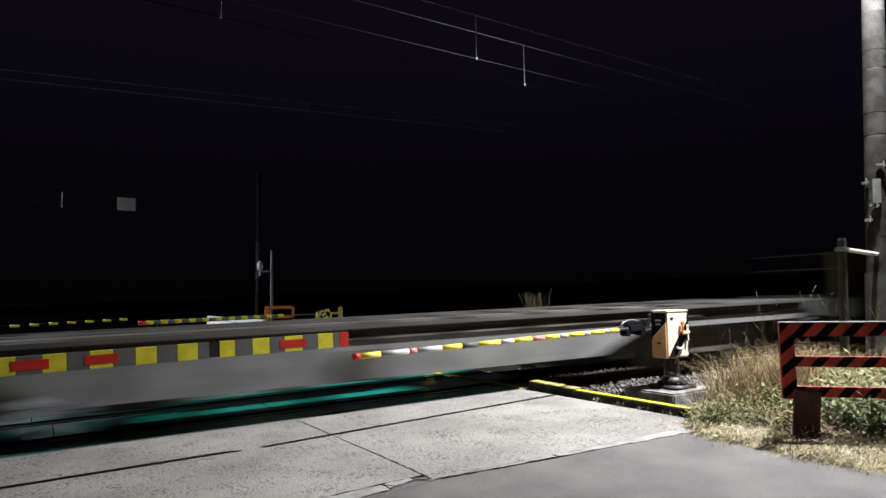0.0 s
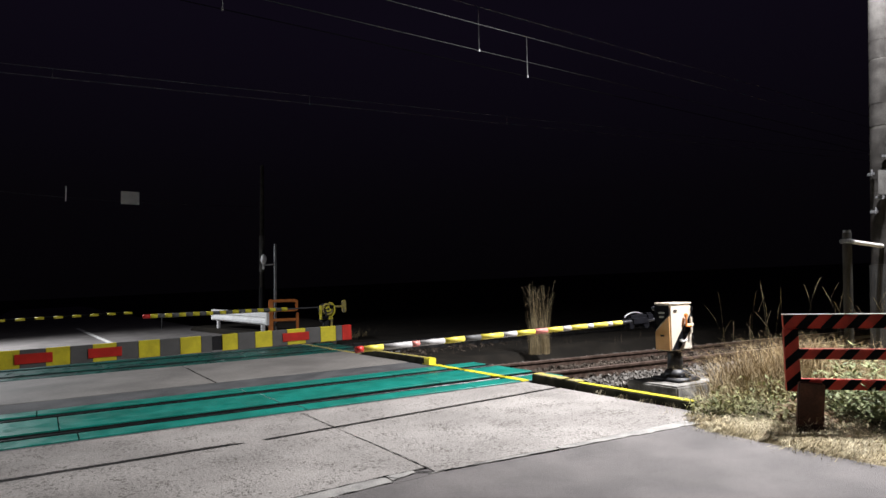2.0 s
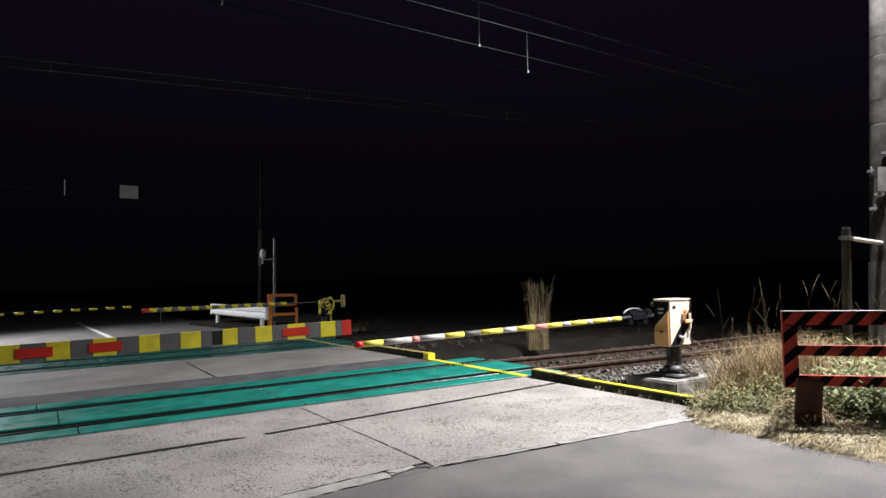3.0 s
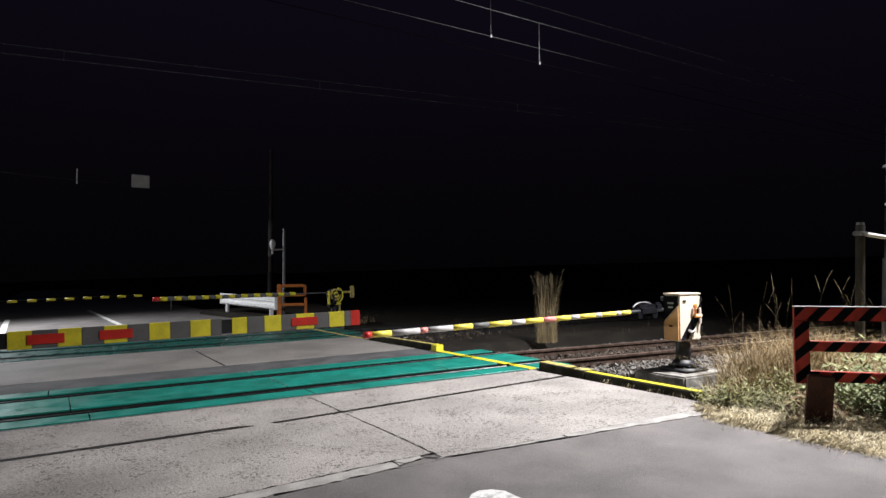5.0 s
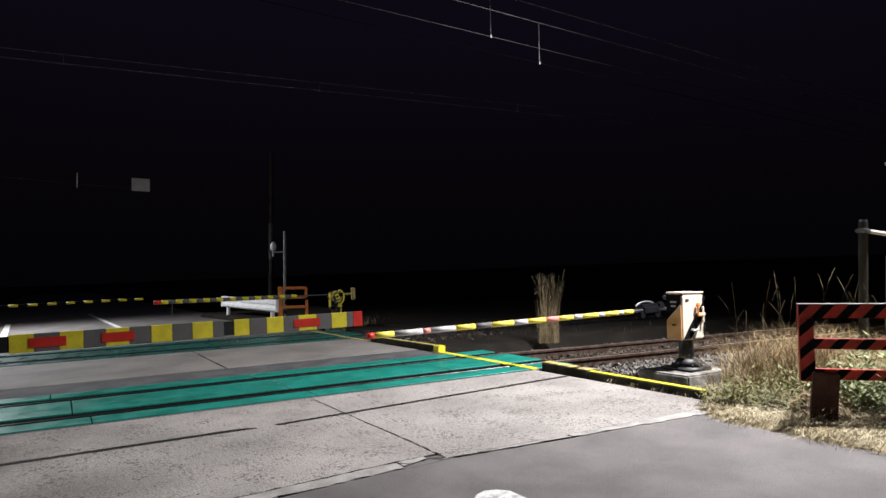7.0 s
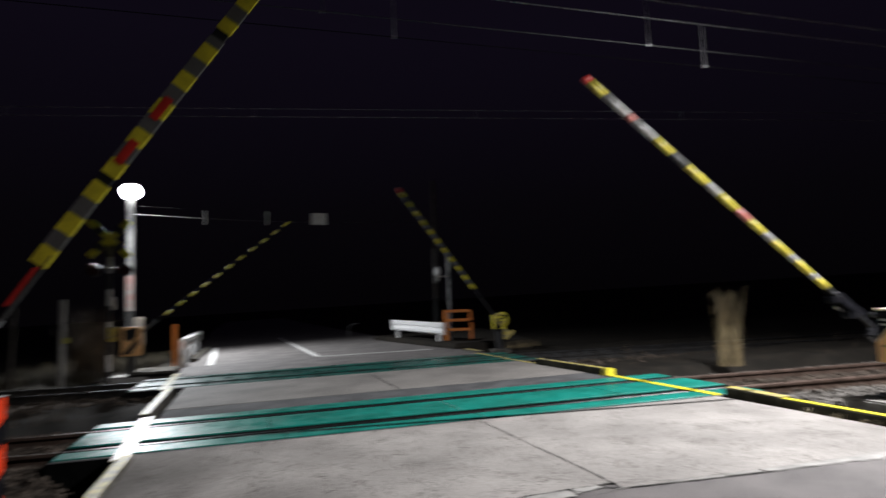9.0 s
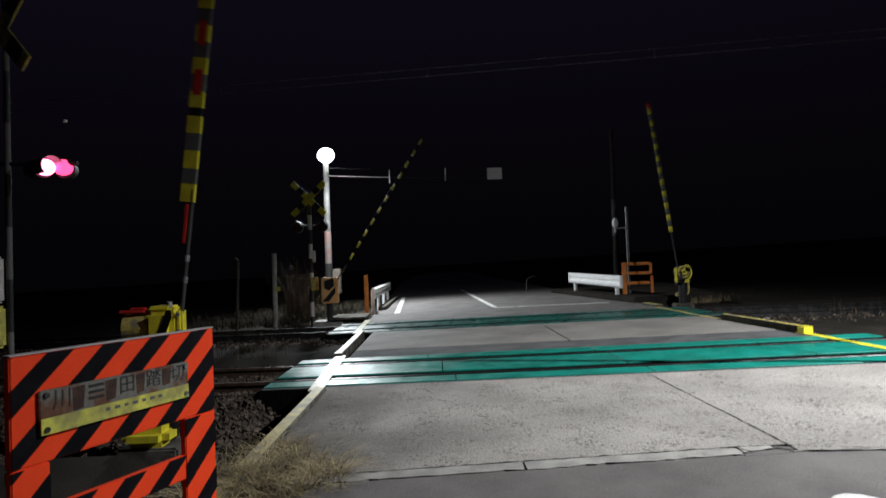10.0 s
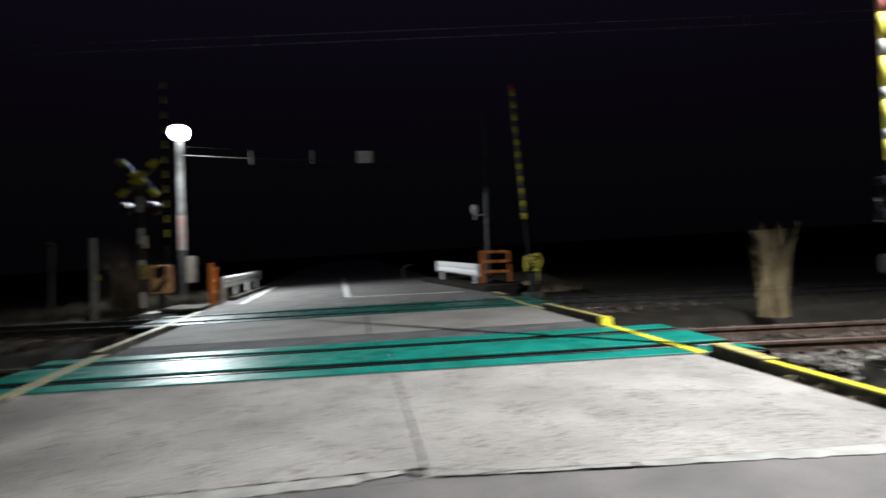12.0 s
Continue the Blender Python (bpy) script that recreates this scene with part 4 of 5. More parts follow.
def fence_right():
    f = thing("warning_fence", pose(2.83, -1.0, gz(2.83), 0, 0, -48), "faded red and black striped fence standing in dry grass", "fence", "striped fences")
    striped_bar(f, (0.0, 0.885), (1.35, 0.885), 0.11, 0.05, DARKRED, SHEETBLACK, 0.185, 0.9)
    striped_bar(f, (0.10, 0.62), (1.25, 0.62), 0.085, 0.045, DARKRED, SHEETBLACK, 0.185, 0.9)
    striped_bar(f, (0.10, 0.375), (1.25, 0.375), 0.085, 0.045, DARKRED, SHEETBLACK, 0.185, 0.9)
    striped_bar(f, (0.055, 0.315), (0.055, 0.828), 0.11, 0.05, DARKRED, SHEETBLACK, 0.185, -0.9, "post")
    striped_bar(f, (1.30, 0.315), (1.30, 0.828), 0.11, 0.05, DARKRED, SHEETBLACK, 0.185, -0.9, "post")
    part("edge_cap", box(B(), (0.675, 0, 0.944), (1.35, 0.055, 0.006)), SILVER, f, "thin pale top edge")
    part("foot_plank", box(B(), (0.135, -0.075, 0.12), (0.19, 0.06, 0.58), 0.01, Matrix.Rotation(radians(5), 4, "Y")), WOODRED, f, "leaning dark brown plank")
    part("foot_post", rod(B(), (1.0, 0.06, -0.2), (1.0, 0.06, 0.88), 0.03), DARKSTEEL, f, "dark steel post behind the rails")


def fence_left():
    f = thing("warning_fence", pose(-3.516, -0.52, 0.073, 0, 0, -113.8) @ Matrix.Scale(0.871, 4), "bright orange and black striped fence with a name board", "fence", "striped fences")
    top = 0.99
    striped_bar(f, (-0.09, 0.733), (1.15, 0.733), 0.515, 0.045, ORANGE, SHEETBLACK, 0.295, -1.1)
    striped_bar(f, (0.15, 0.19), (1.0, 0.19), 0.14, 0.045, ORANGE, SHEETBLACK, 0.295, -1.1)
    striped_bar(f, (0.03, -0.6), (0.03, 0.474), 0.24, 0.045, ORANGE, SHEETBLACK, 0.295, 0.9, "post")
    striped_bar(f, (1.06, -0.6), (1.06, 0.474), 0.18, 0.045, ORANGE, SHEETBLACK, 0.295, 0.9, "post")
    part("edge_cap", box(B(), (0.53, 0, top + 0.003), (1.24, 0.05, 0.006)), SILVER, f, "thin pale top edge")
    board = part("name_board", box(B(), (0.585, 0.036, 0.71), (0.89, 0.014, 0.21), 0.004), SIGNPLATE, f, "weathered rusty name board with a yellow band")
    part("yellow_band", box(B(), (0.585, 0.045, 0.645), (0.882, 0.006, 0.076)), SIGNYELLOW, board)
    for i in range(7):
        part("letter_bar", box(B(), (0.35 + 0.055 * i, 0.048, 0.655), (0.022 + 0.008 * (i % 2), 0.004, 0.016)), GREY, board)
    # the letter that can no longer be read is a stack of bars
    text_at(board, "\u5207", (0.22, 0.0445, 0.755), 0.105)
    text_at(board, "\u8e0f", (0.39, 0.0445, 0.755), 0.105)
    text_at(board, "\u7530", (0.56, 0.0445, 0.755), 0.105)
    text_at(board, "\u5ddd", (0.92, 0.0445, 0.755), 0.105)
    for k in range(3):
        part("letter_bar", box(B(), (0.74, 0.0445, 0.79 - 0.03 * k), (0.085, 0.004, 0.014)), DARKSTEEL, board)
    for x in (0.165, 1.0):
        for z in (0.63, 0.79):
            part("bolt", rod(B(), (x, 0.042, z), (x, 0.056, z), 0.014, n=8), DARKSTEEL if x > 0.5 else GALV, board)
    # rust has run down between the letters
    for x, w, h in ((0.30, 0.07, 0.10), (0.475, 0.06, 0.11), (0.655, 0.07, 0.11), (0.835, 0.07, 0.12)):
        pts = [(x - w / 2, 0.805), (x + w / 2, 0.80), (x + w * 0.42, 0.805 - h), (x - w * 0.35, 0.812 - h)]
        part("rust_stain", prism(B(), pts, 0.0425, 0.0437), RUST, board)


def text_at(parent, s, at, size):
    cu = bpy.data.curves.new("letter", "FONT")
    cu.body, cu.size, cu.align_x, cu.align_y, cu.extrude = s, size, "CENTER", "CENTER", 0.001
    ob = bpy.data.objects.new("letter", cu)
    scene.collection.objects.link(ob)
    dg = bpy.context.evaluated_depsgraph_get()
    me = bpy.data.meshes.new_from_object(ob.evaluated_get(dg))
    bpy.data.objects.remove(ob)
    t = new("letter", me)
    me.materials.clear()
    me.materials.append(DARKSTEEL)
    t.parent = parent
    t.matrix_local = Matrix.Translation(at) @ pose(0, 0, 0, 90, 0, 180)
    return t


def fence_far_right():
    f = thing("guard_fence", pose(2.95, 13.42, gz(2.95) + 0.16, 0, 0, -14) @ Matrix.Scale(0.85, 4), "orange painted steel guard fence", "fence", "orange fences")
    part("post", box(B(), (0.07, 0, 0.47), (0.15, 0.10, 1.10), 0.015), FENCE_ORANGE, f)
    for z in (0.97, 0.66, 0.34):
        part("rail", box(B(), (0.51, 0.0, z), (0.74, 0.07, 0.095), 0.02), FENCE_ORANGE, f)
    part("post", box(B(), (0.905, 0.0, 0.815), (0.085, 0.07, 0.39), 0.03), FENCE_ORANGE, f)
    part("post", box(B(), (0.93, 0.0, 0.22), (0.085, 0.07, 0.72), 0.02), FENCE_ORANGE, f)


def fence_far_left():
    f = thing("guard_fence", pose(-4.38, 14.6, gz(-4.4), 0, 0, 95), "orange painted steel guard fence", "fence", "orange fences")
    part("post", box(B(), (0.0, 0, 0.5), (0.12, 0.12, 1.25), 0.015), FENCE_ORANGE, f)
    for z in (0.95, 0.60, 0.28):
        part("rail", box(B(), (0.42, 0.0, z), (0.72, 0.07, 0.09), 0.015), FENCE_ORANGE, f)
    part("post", box(B(), (0.82, 0.0, 0.45), (0.10, 0.08, 1.1), 0.015), FENCE_ORANGE, f)


def guard_rail(m, length, posts, label):
    g = thing("guard_rail", m, label, "guard rail", "guard rails")
    prof = [(-0.02, 0.36), (0.03, 0.40), (0.03, 0.46), (-0.03, 0.50), (-0.03, 0.54), (0.03, 0.58), (0.03, 0.66), (-0.02, 0.70)]
    bm = B()
    ends = []
    for x in (0, length):
        ends.append([bm.verts.new((x, y - t, z)) for t in (0, 0.012) for y, z in (prof if t == 0 else prof[::-1])])
    a, b = ends
    k = len(a)
    for i in range(k):
        bm.faces.new((a[i], a[(i + 1) % k], b[(i + 1) % k], b[i]))
    bm.faces.new(a)
    bm.faces.new(b[::-1])
    bmesh.ops.recalc_face_normals(bm, faces=bm.faces)
    part("beam", bm, WHITE, g, "white corrugated steel beam")
    for x in posts:
        part("post", rod(B(), (x, -0.085, -0.3), (x, -0.085, 0.62), 0.057, n=14), WHITE, g)
    for x in (0.0, length):
        part("end_cap", rod(B(), (x, -0.02, 0.36), (x, -0.02, 0.70), 0.05, n=12), WHITE, g)
    return g


fence_right()
fence_left()
fence_far_right()
fence_far_left()
guard_rail(pose(2.78, 13.05, 0.06, 0, 0, 97.5) @ pose(0, 0, 0, 0, -0.7, 0), 4.1, (0.42, 3.75), "white guard rail beside the far road edge")
guard_rail(pose(-4.25, 22.0, gz(-4.25), 0, 0, -90), 6.4, (0.3, 2.2, 4.2, 6.1), "white guard rail beside the far road edge")

# ---- poles, lamps and signals ----


def pole_shaft(p, x, y, z0, z1, r0, r1, material):
    return part("shaft", rod(B(), (x, y, z0), (x, y, z1), r0, r1, 48), material, p)


def pole_right():
    p = thing("utility_pole", pose(6.22, -0.39, gz(6.22)) @ pose(0, 0, 0, 1.5, 2.2, 0), "tall round concrete utility pole lit from above", "utility pole", "poles")
    pole_shaft(p, 0, 0, -0.4, 8.6, 0.145, 0.105, POLE_OLD)
    for z in (1.75, 2.35, 3.3, 4.1, 5.2):
        part("strap", rod(B(), (0, 0, z), (0, 0, z + 0.04), 0.1462 - z * 0.0044, n=48), POLE_SHEET, p, "thin grey strap")
    part("number_plate", box(B(), (-0.10, -0.14, 2.3), (0.10, 0.012, 0.30), 0.003, Matrix.Rotation(radians(-35), 4, "Z")), POLE, p)
    part("terminal_box", box(B(), (-0.02, -0.20, 2.0), (0.10, 0.10, 0.16), 0.01), DARKSTEEL, p)
    for z0, z1 in ((1.31, 2.18), (2.20, 2.98), (3.02, 3.85), (3.87, 4.60)):
        part("pole_sheet", rod(B(), (0, 0, z0), (0, 0, z1), 0.1448 - z0 * 0.0044, 0.1448 - z1 * 0.0044, 48), POLE_SHEET, p, "grey stained sheet wrapped round the pole")
    for z, a in ((2.42, 150), (2.12, 190), (2.62, 215), (1.95, 165)):
        m = pose(0, 0, z, 0, 0, a)
        clip = part("pole_clip", box(B(), (0.155, 0, 0), (0.03, 0.10, 0.035), 0.006, m), GALV, p)
        part("bolt", rod(B(), m @ Vector((0.165, 0.03, -0.03)), m @ Vector((0.165, 0.03, 0.05)), 0.008, n=8), CHROME, clip)
    part("switch_box", box(B(), (0.06, -0.25, 2.42), (0.26, 0.18, 0.52), 0.02), DARKSTEEL, p, "dark steel switch box")
    for k, x in enumerate((-0.08, -0.03)):
        part("conduit", rod(B(), (x, -0.150 + 0.012 * k, 1.3), (x, -0.142 + 0.012 * k, 2.2), 0.014, n=10), GALV, p)
    part("sleeve", rod(B(), (0, 0, -0.3), (0, 0, 1.30), 0.156, n=20), DARKPOLE, p, "dark lower sleeve")
    s = thing("street_lamp", pose(6.46, -0.55, gz(6.46) + 6.5), "street lamp arm reaching over the road", "street lamp")
    part("arm", rod(B(), (-0.08, -0.03, 0), (-0.42, -0.16, 0.16), 0.03), GALV, s)
    part("housing", box(B(), (-0.62, -0.26, 0.20), (0.46, 0.20, 0.09), 0.03, Matrix.Identity(4)), GALV, s)
    q = thing("steel_pipe_post", pose(5.38, -0.35, gz(5.38)) @ pose(0, 0, 0, 1.3, 2.0, 0), "grey steel pipe post with a cross arm", "post", "posts")
    part("pipe", rod(B(), (0, 0, -0.3), (0, 0, 1.70), 0.047, n=28), DARKPOLE, q)
    part("cap", rod(B(), (0, 0, 1.70), (0, 0, 1.73), 0.04, n=16), GALV, q)
    part("arm", rod(B(), (-0.05, -0.02, 1.60), (0.85, -0.08, 1.58), 0.025), SILVER, q, "pale cross arm")
    part("clamp", box(B(), (0, 0, 1.60), (0.12, 0.12, 0.05), 0.01), GALV, q)


def pole_far_left():
    p = thing("street_lamp", pose(-6.15, 18.4, gz(-6.15)), "white lamp pole with a bright glowing lamp", "street lamp")
    pole_shaft(p, 0, 0, -0.4, 5.3, 0.122, 0.098, POLE)
    part("sleeve", rod(B(), (0, 0, 1.60), (0, 0, 2.75), 0.120, n=18), mat("faded_red_band", (0.34, 0.20, 0.18), 0.7, scale=6, second=(0.30, 0.27, 0.25), low=0.42, high=0.56), p, "faded red band")
    part("sleeve", rod(B(), (0, 0, -0.3), (0, 0, 1.60), 0.126, n=18), DARKPOLE, p, "dark lower part of the pole")
    # globe made larger than the lamp, its bloom put into the shape
    part("globe", ball(B(), (0.05, -0.2, 5.48), 0.29, 28, 18, sz=0.88), LAMPWHITE, p, "glowing white lamp, oversized for its bloom")
    part("hood", rod(B(), (0.05, -0.2, 5.70), (0.05, -0.2, 5.78), 0.2, 0.08), GALV, p)
    part("terminal_box", box(B(), (0.30, -0.05, 0.95), (0.28, 0.3, 0.9), 0.03), BEIGE, p, "beige steel terminal box")
    part("cable", rod(B(), (0.13, 0.0, 5.05), (1.6, 0.1, 4.98), 0.005, n=6), CABLE, p)
    w = thing("span_wire", pose(-6.15, 18.4, gz(-6.15)), "span wire over the road with hanging rods and a blank plate", "wire")
    bm = B()
    pts = [Vector((0.1 + 10.3 * u, 0.3 * u, 4.77 - 0.30 * math.sin(math.pi * u) * 0.5 - 0.12 * u)) for u in np.linspace(0, 1, 25)]
    # lamplight put into the colour: pale wire near the lamp, dark wire beyond
    for a, b in zip(pts[:6], pts[1:6]):
        rod(bm, a, b, 0.009, n=6)
    part("insulated_lead", bm, SILVER, w, "stretch of wire coloured pale as lit by the lamp")
    bm = B()
    for a, b in zip(pts[5:], pts[6:]):
        rod(bm, a, b, 0.006, n=6)
    part("wire", bm, CABLE, w)
    for x in (2.28, 4.32):
        part("hanging_rod", rod(B(), (x, 0.15, 4.46), (x, 0.15, 4.93), 0.013, n=8), WHITE, w)
    part("plate", box(B(), (6.12, 0.16, 4.68), (0.54, 0.02, 0.42), 0.006), WHITE, w, "blank pale rectangular plate")


def crossbuck(name, m, label):
    s = thing(name, m, label, "railway signal", "railway signals")
    h = 3.35
    for i in range(9):
        part("band", rod(B(), (0, 0, -0.3 + 0.40 * i), (0, 0, 0.1 + 0.40 * i), 0.055, n=14), SILVER if i % 2 else BLACK, s)
    for k in (-1, 1):
        r = Matrix.Translation((0, -0.08, h)) @ Matrix.Rotation(radians(45 * k), 4, "Y")
        blade = part("blade", box(B(), (0, 0, 0), (1.26, 0.02 + 0.004 * k, 0.16), 0.004, r), YELLOW, s, "yellow and black crossbuck blade")
        for x in (-0.30, 0.30):
            part("stripe", box(B(), (x, -0.013, 0), (0.20, 0.004, 0.155), 0, r), BLACK, blade)
    part("arm", rod(B(), (-0.42, 0, 2.62), (0.42, 0, 2.62), 0.022), DARKSTEEL, s)
    for x in (-0.34, 0.34):
        lampb = B()
        rod(lampb, (x, -0.06, 2.58), (x, 0.06, 2.58), 0.16, n=20)
        head = part("lamp_head", lampb, BLACK, s, "round black signal head")
        part("hood", prism(B(), [(x - 0.15, 2.60), (x - 0.10, 2.70), (x, 2.745), (x + 0.10, 2.70), (x + 0.15, 2.60), (x + 0.13, 2.60), (x, 2.72), (x - 0.13, 2.60)], -0.25, -0.06), BLACK, head)
        part("lens", rod(B(), (x, -0.072, 2.58), (x, -0.06, 2.58), 0.115, n=20), DARKLENS, head)
    part("junction_box", box(B(), (0.10, -0.08, 1.0), (0.20, 0.14, 0.36), 0.02), YELLOW_OLD, s)
    part("junction_box", box(B(), (0.10, -0.05, 1.75), (0.08, 0.10, 0.32), 0.02), SILVER, s)
    return s


def signal_near():
    """Warning signal beside the near gate, seen from its side: banded post and lit red lamps."""
    s = thing("warning_signal", pose(-5.32, 0.62, gz(-5.3)), "banded crossing signal post with glowing red lamps", "railway signal", "railway signals")
    for i in range(13):
        part("band", rod(B(), (0, 0, -0.5 + 0.38 * i), (0, 0, -0.12 + 0.38 * i), 0.021, n=14), GREY if i % 2 else BLACK, s)
    part("junction_box", box(B(), (-0.10, -0.06, 1.06), (0.16, 0.14, 0.30), 0.02), SIGNYELLOW, s, "yellow box")
    part("junction_box", box(B(), (-0.10, -0.05, 1.40), (0.14, 0.12, 0.34), 0.02), SILVER, s)
    part("arm", rod(B(), (-0.05, 0, 2.24), (0.48, 0.05, 2.24), 0.018), BLACK, s)
    for x, y, hot in ((0.315, -0.07, True), (0.372, 0.05, False)):
        d = Vector((0.85, -0.53, 0) if hot else (0.35, -0.94, 0)).normalized()
        c = Vector((x, y, 2.195 if hot else 2.21))
        head = part("lamp_head", rod(B(), c + d * -0.16, c + d * -0.02, 0.074, n=20), BLACK, s, "round black signal head")
        part("lens", ball(B(), c, 0.066, sz=0.9), REDHOT if hot else REDLIGHT, head, "glowing red lens")
        if hot:
            # a curved visor round the top and one side of the lens
            side, bm = Vector((-d.y, d.x, 0)), B()
            rings = []
            for a in np.linspace(radians(30), radians(225), 14):
                out = side * math.cos(a) + Vector((0, 0, math.sin(a)))
                rings.append([bm.verts.new(c + d * u + out * v) for u, v in ((-0.03, 0.070), (0.10, 0.072), (0.10, 0.077), (-0.03, 0.075))])
            for p, q in zip(rings, rings[1:]):
                for j in range(4):
                    bm.faces.new((p[j], p[(j + 1) % 4], q[(j + 1) % 4], q[j]))
            bm.faces.new(rings[0])
            bm.faces.new(rings[-1][::-1])
            bmesh.ops.recalc_face_normals(bm, faces=bm.faces)
            part("visor", bm, BLACK, head, "black curved visor")
    for k in (-1, 1):
        r = Matrix.Translation((0, -0.05, 3.20)) @ Matrix.Rotation(radians(-25), 4, "Z") @ Matrix.Rotation(radians(45 * k), 4, "Y")
        blade = part("blade", box(B(), (0, 0, 0), (0.82, 0.02 + 0.004 * k, 0.13), 0.004, r), YELLOW_OLD, s, "yellow and black crossbuck blade")
        for x in (-0.24, 0.24):
            part("stripe", box(B(), (x, -0.013, 0), (0.18, 0.004, 0.125), 0, r), BLACK, blade)
    part("bell", rod(B(), (0.42, 0.0, 2.53), (0.42, 0.0, 2.55), 0.014), SILVER, s)


def pole_far_right():
    p = thing("utility_pole", pose(4.35, 18.75, gz(4.3)), "dark wooden utility pole, its lit stretch painted pale", "utility pole", "poles")
    pole_shaft(p, 0, 0, -0.4, 5.9, 0.095, 0.065, SLEEPER)
    # pale where the pole is lit, black below where light fails: both by colour
    part("sleeve", rod(B(), (0, 0, 1.95), (0, 0, 3.28), 0.098, n=28), POLE, p, "pale grey stretch painted as the lit part of the pole")
    part("sleeve", rod(B(), (0, 0, -0.3), (0, 0, 1.4), 0.11, n=16), RUBBER, p)
    q = thing("steel_pipe_post", pose(3.24, 13.72, gz(3.24)), "thin grey steel pipe post with a white insulator pot", "post", "posts")
    part("pipe", rod(B(), (0, 0, -0.3), (0, 0, 2.60), 0.042, n=24), GALV, q)
    part("cap", ball(B(), (0, 0, 2.60), 0.045, sz=0.5), GALV, q)
    part("bracket", rod(B(), (0.0, 0.0, 2.02), (-0.36, 0.0, 2.00), 0.022), SILVER, q)
    pot = part("insulator", ball(B(), (-0.34, 0.0, 2.16), 0.085, sz=1.7), WHITE, q, "white insulator pot")
    part("stem", rod(B(), (-0.34, 0.0, 1.88), (-0.34, 0.0, 2.06), 0.03, n=10), SILVER, pot)


def left_posts():
    q = thing("steel_pipe_post", pose(-6.5, 12.3, gz(-6.5)), "grey post with a small yellow plate", "post", "posts")
    part("pipe", rod(B(), (0, 0, -0.3), (0, 0, 1.88), 0.062, n=24), CEMENT, q)
    part("plate", box(B(), (0.10, -0.07, 0.95), (0.14, 0.01, 0.12), 0.003), SIGNYELLOW, q)
    q = thing("leaning_post", pose(-7.6, 12.6, gz(-7.6), 0, 2, 0), "thin weathered post with a hooked top", "post", "posts")
    part("pipe", rod(B(), (0, 0, -0.3), (0, 0, 1.75), 0.04, n=12), SLEEPER, q)
    part("hook", rod(B(), (0, 0, 1.75), (-0.08, 0, 1.83), 0.03, n=10), SLEEPER, q)
    w = thing("walkway_slab", pose(-4.66, 13.2, gz(-4.66)), "weathered concrete walkway slab beside the far track", "slab")
    part("slab", box(B(), (0, 0, 0.03), (0.95, 1.35, 0.06), 0.012), KERBSTONE, w)
    for y in (-0.45, 0.45):
        part("bearer", box(B(), (0, y, -0.08), (0.85, 0.14, 0.16), 0.01), SLEEPER, w, "dark timber bearer")
    w = thing("hoop_post", pose(1.4, 21.5, gz(1.4)), "thin bent hoop post beside the far road", "post")
    bm = B()
    pts = [Vector((0.35 - 0.35 * math.cos(a), 0, 0.36 + 0.22 * math.sin(a))) for a in np.linspace(0, 1.7, 8)]
    rod(bm, (0, 0, -0.3), pts[0], 0.02, n=8)
    for a, b in zip(pts, pts[1:]):
        rod(bm, a, b, 0.02, n=8)
    part("hoop", bm, GALV, w)


pole_right()
pole_far_left()
crossbuck("crossbuck_signal", pose(-5.72, 13.2, gz(-5.7)), "yellow and black crossbuck on a banded post")
signal_near()
pole_far_right()
left_posts()


def catenary(yf, dy, zm, zc, droppers, label, xs=(-70, 70), metal=WIRE, low=WIRE, r=0.0055):
    c = thing("overhead_line", Matrix.Identity(4), label, "overhead wire", "overhead wires")
    for z in (zm, zc):
        bm = B()
        pts = [Vector((x, yf(x) + dy, z + gz(x) * 0.1 + (0.0001 * x * x if z == zm else 0))) for x in np.linspace(xs[0], xs[1], 57)]
        for a, b in zip(pts, pts[1:]):
            rod(bm, a, b, r, n=6)
        part("messenger_wire" if z == zm else "contact_wire", bm, metal if z == zm else low, c)
    for x in droppers:
        part("dropper", rod(B(), (x, yf(x) + dy, zc + gz(x) * 0.1), (x, yf(x) + dy, zm + gz(x) * 0.1 + 0.0001 * x * x), 0.007, n=6), metal, c)
        part("clip", box(B(), (x, yf(x) + dy, zc + gz(x) * 0.1), (0.025, 0.025, 0.04)), metal, c)


catenary(lambda x: 3.9, 0, 5.80, 5.08, (3.4, -1.5, -6.5), "pair of thin overhead railway wires with droppers", metal=WIRE_BRIGHT, r=0.006)
catenary(lambda x: 3.75, 0, 5.43, 4.76, (4.27, -0.6, -5.5), "pair of thin overhead railway wires with droppers", metal=WIRE_BRIGHT, low=BED)
catenary(far_y, 0.3, 5.74, 5.56, (2.63, -2.3, 7.7, -7.3), "pair of thin overhead wires above the far track", metal=WIRE_BRIGHT, low=WIRE_BRIGHT, r=0.007)

# ---- freight train ----
WL = 15.7


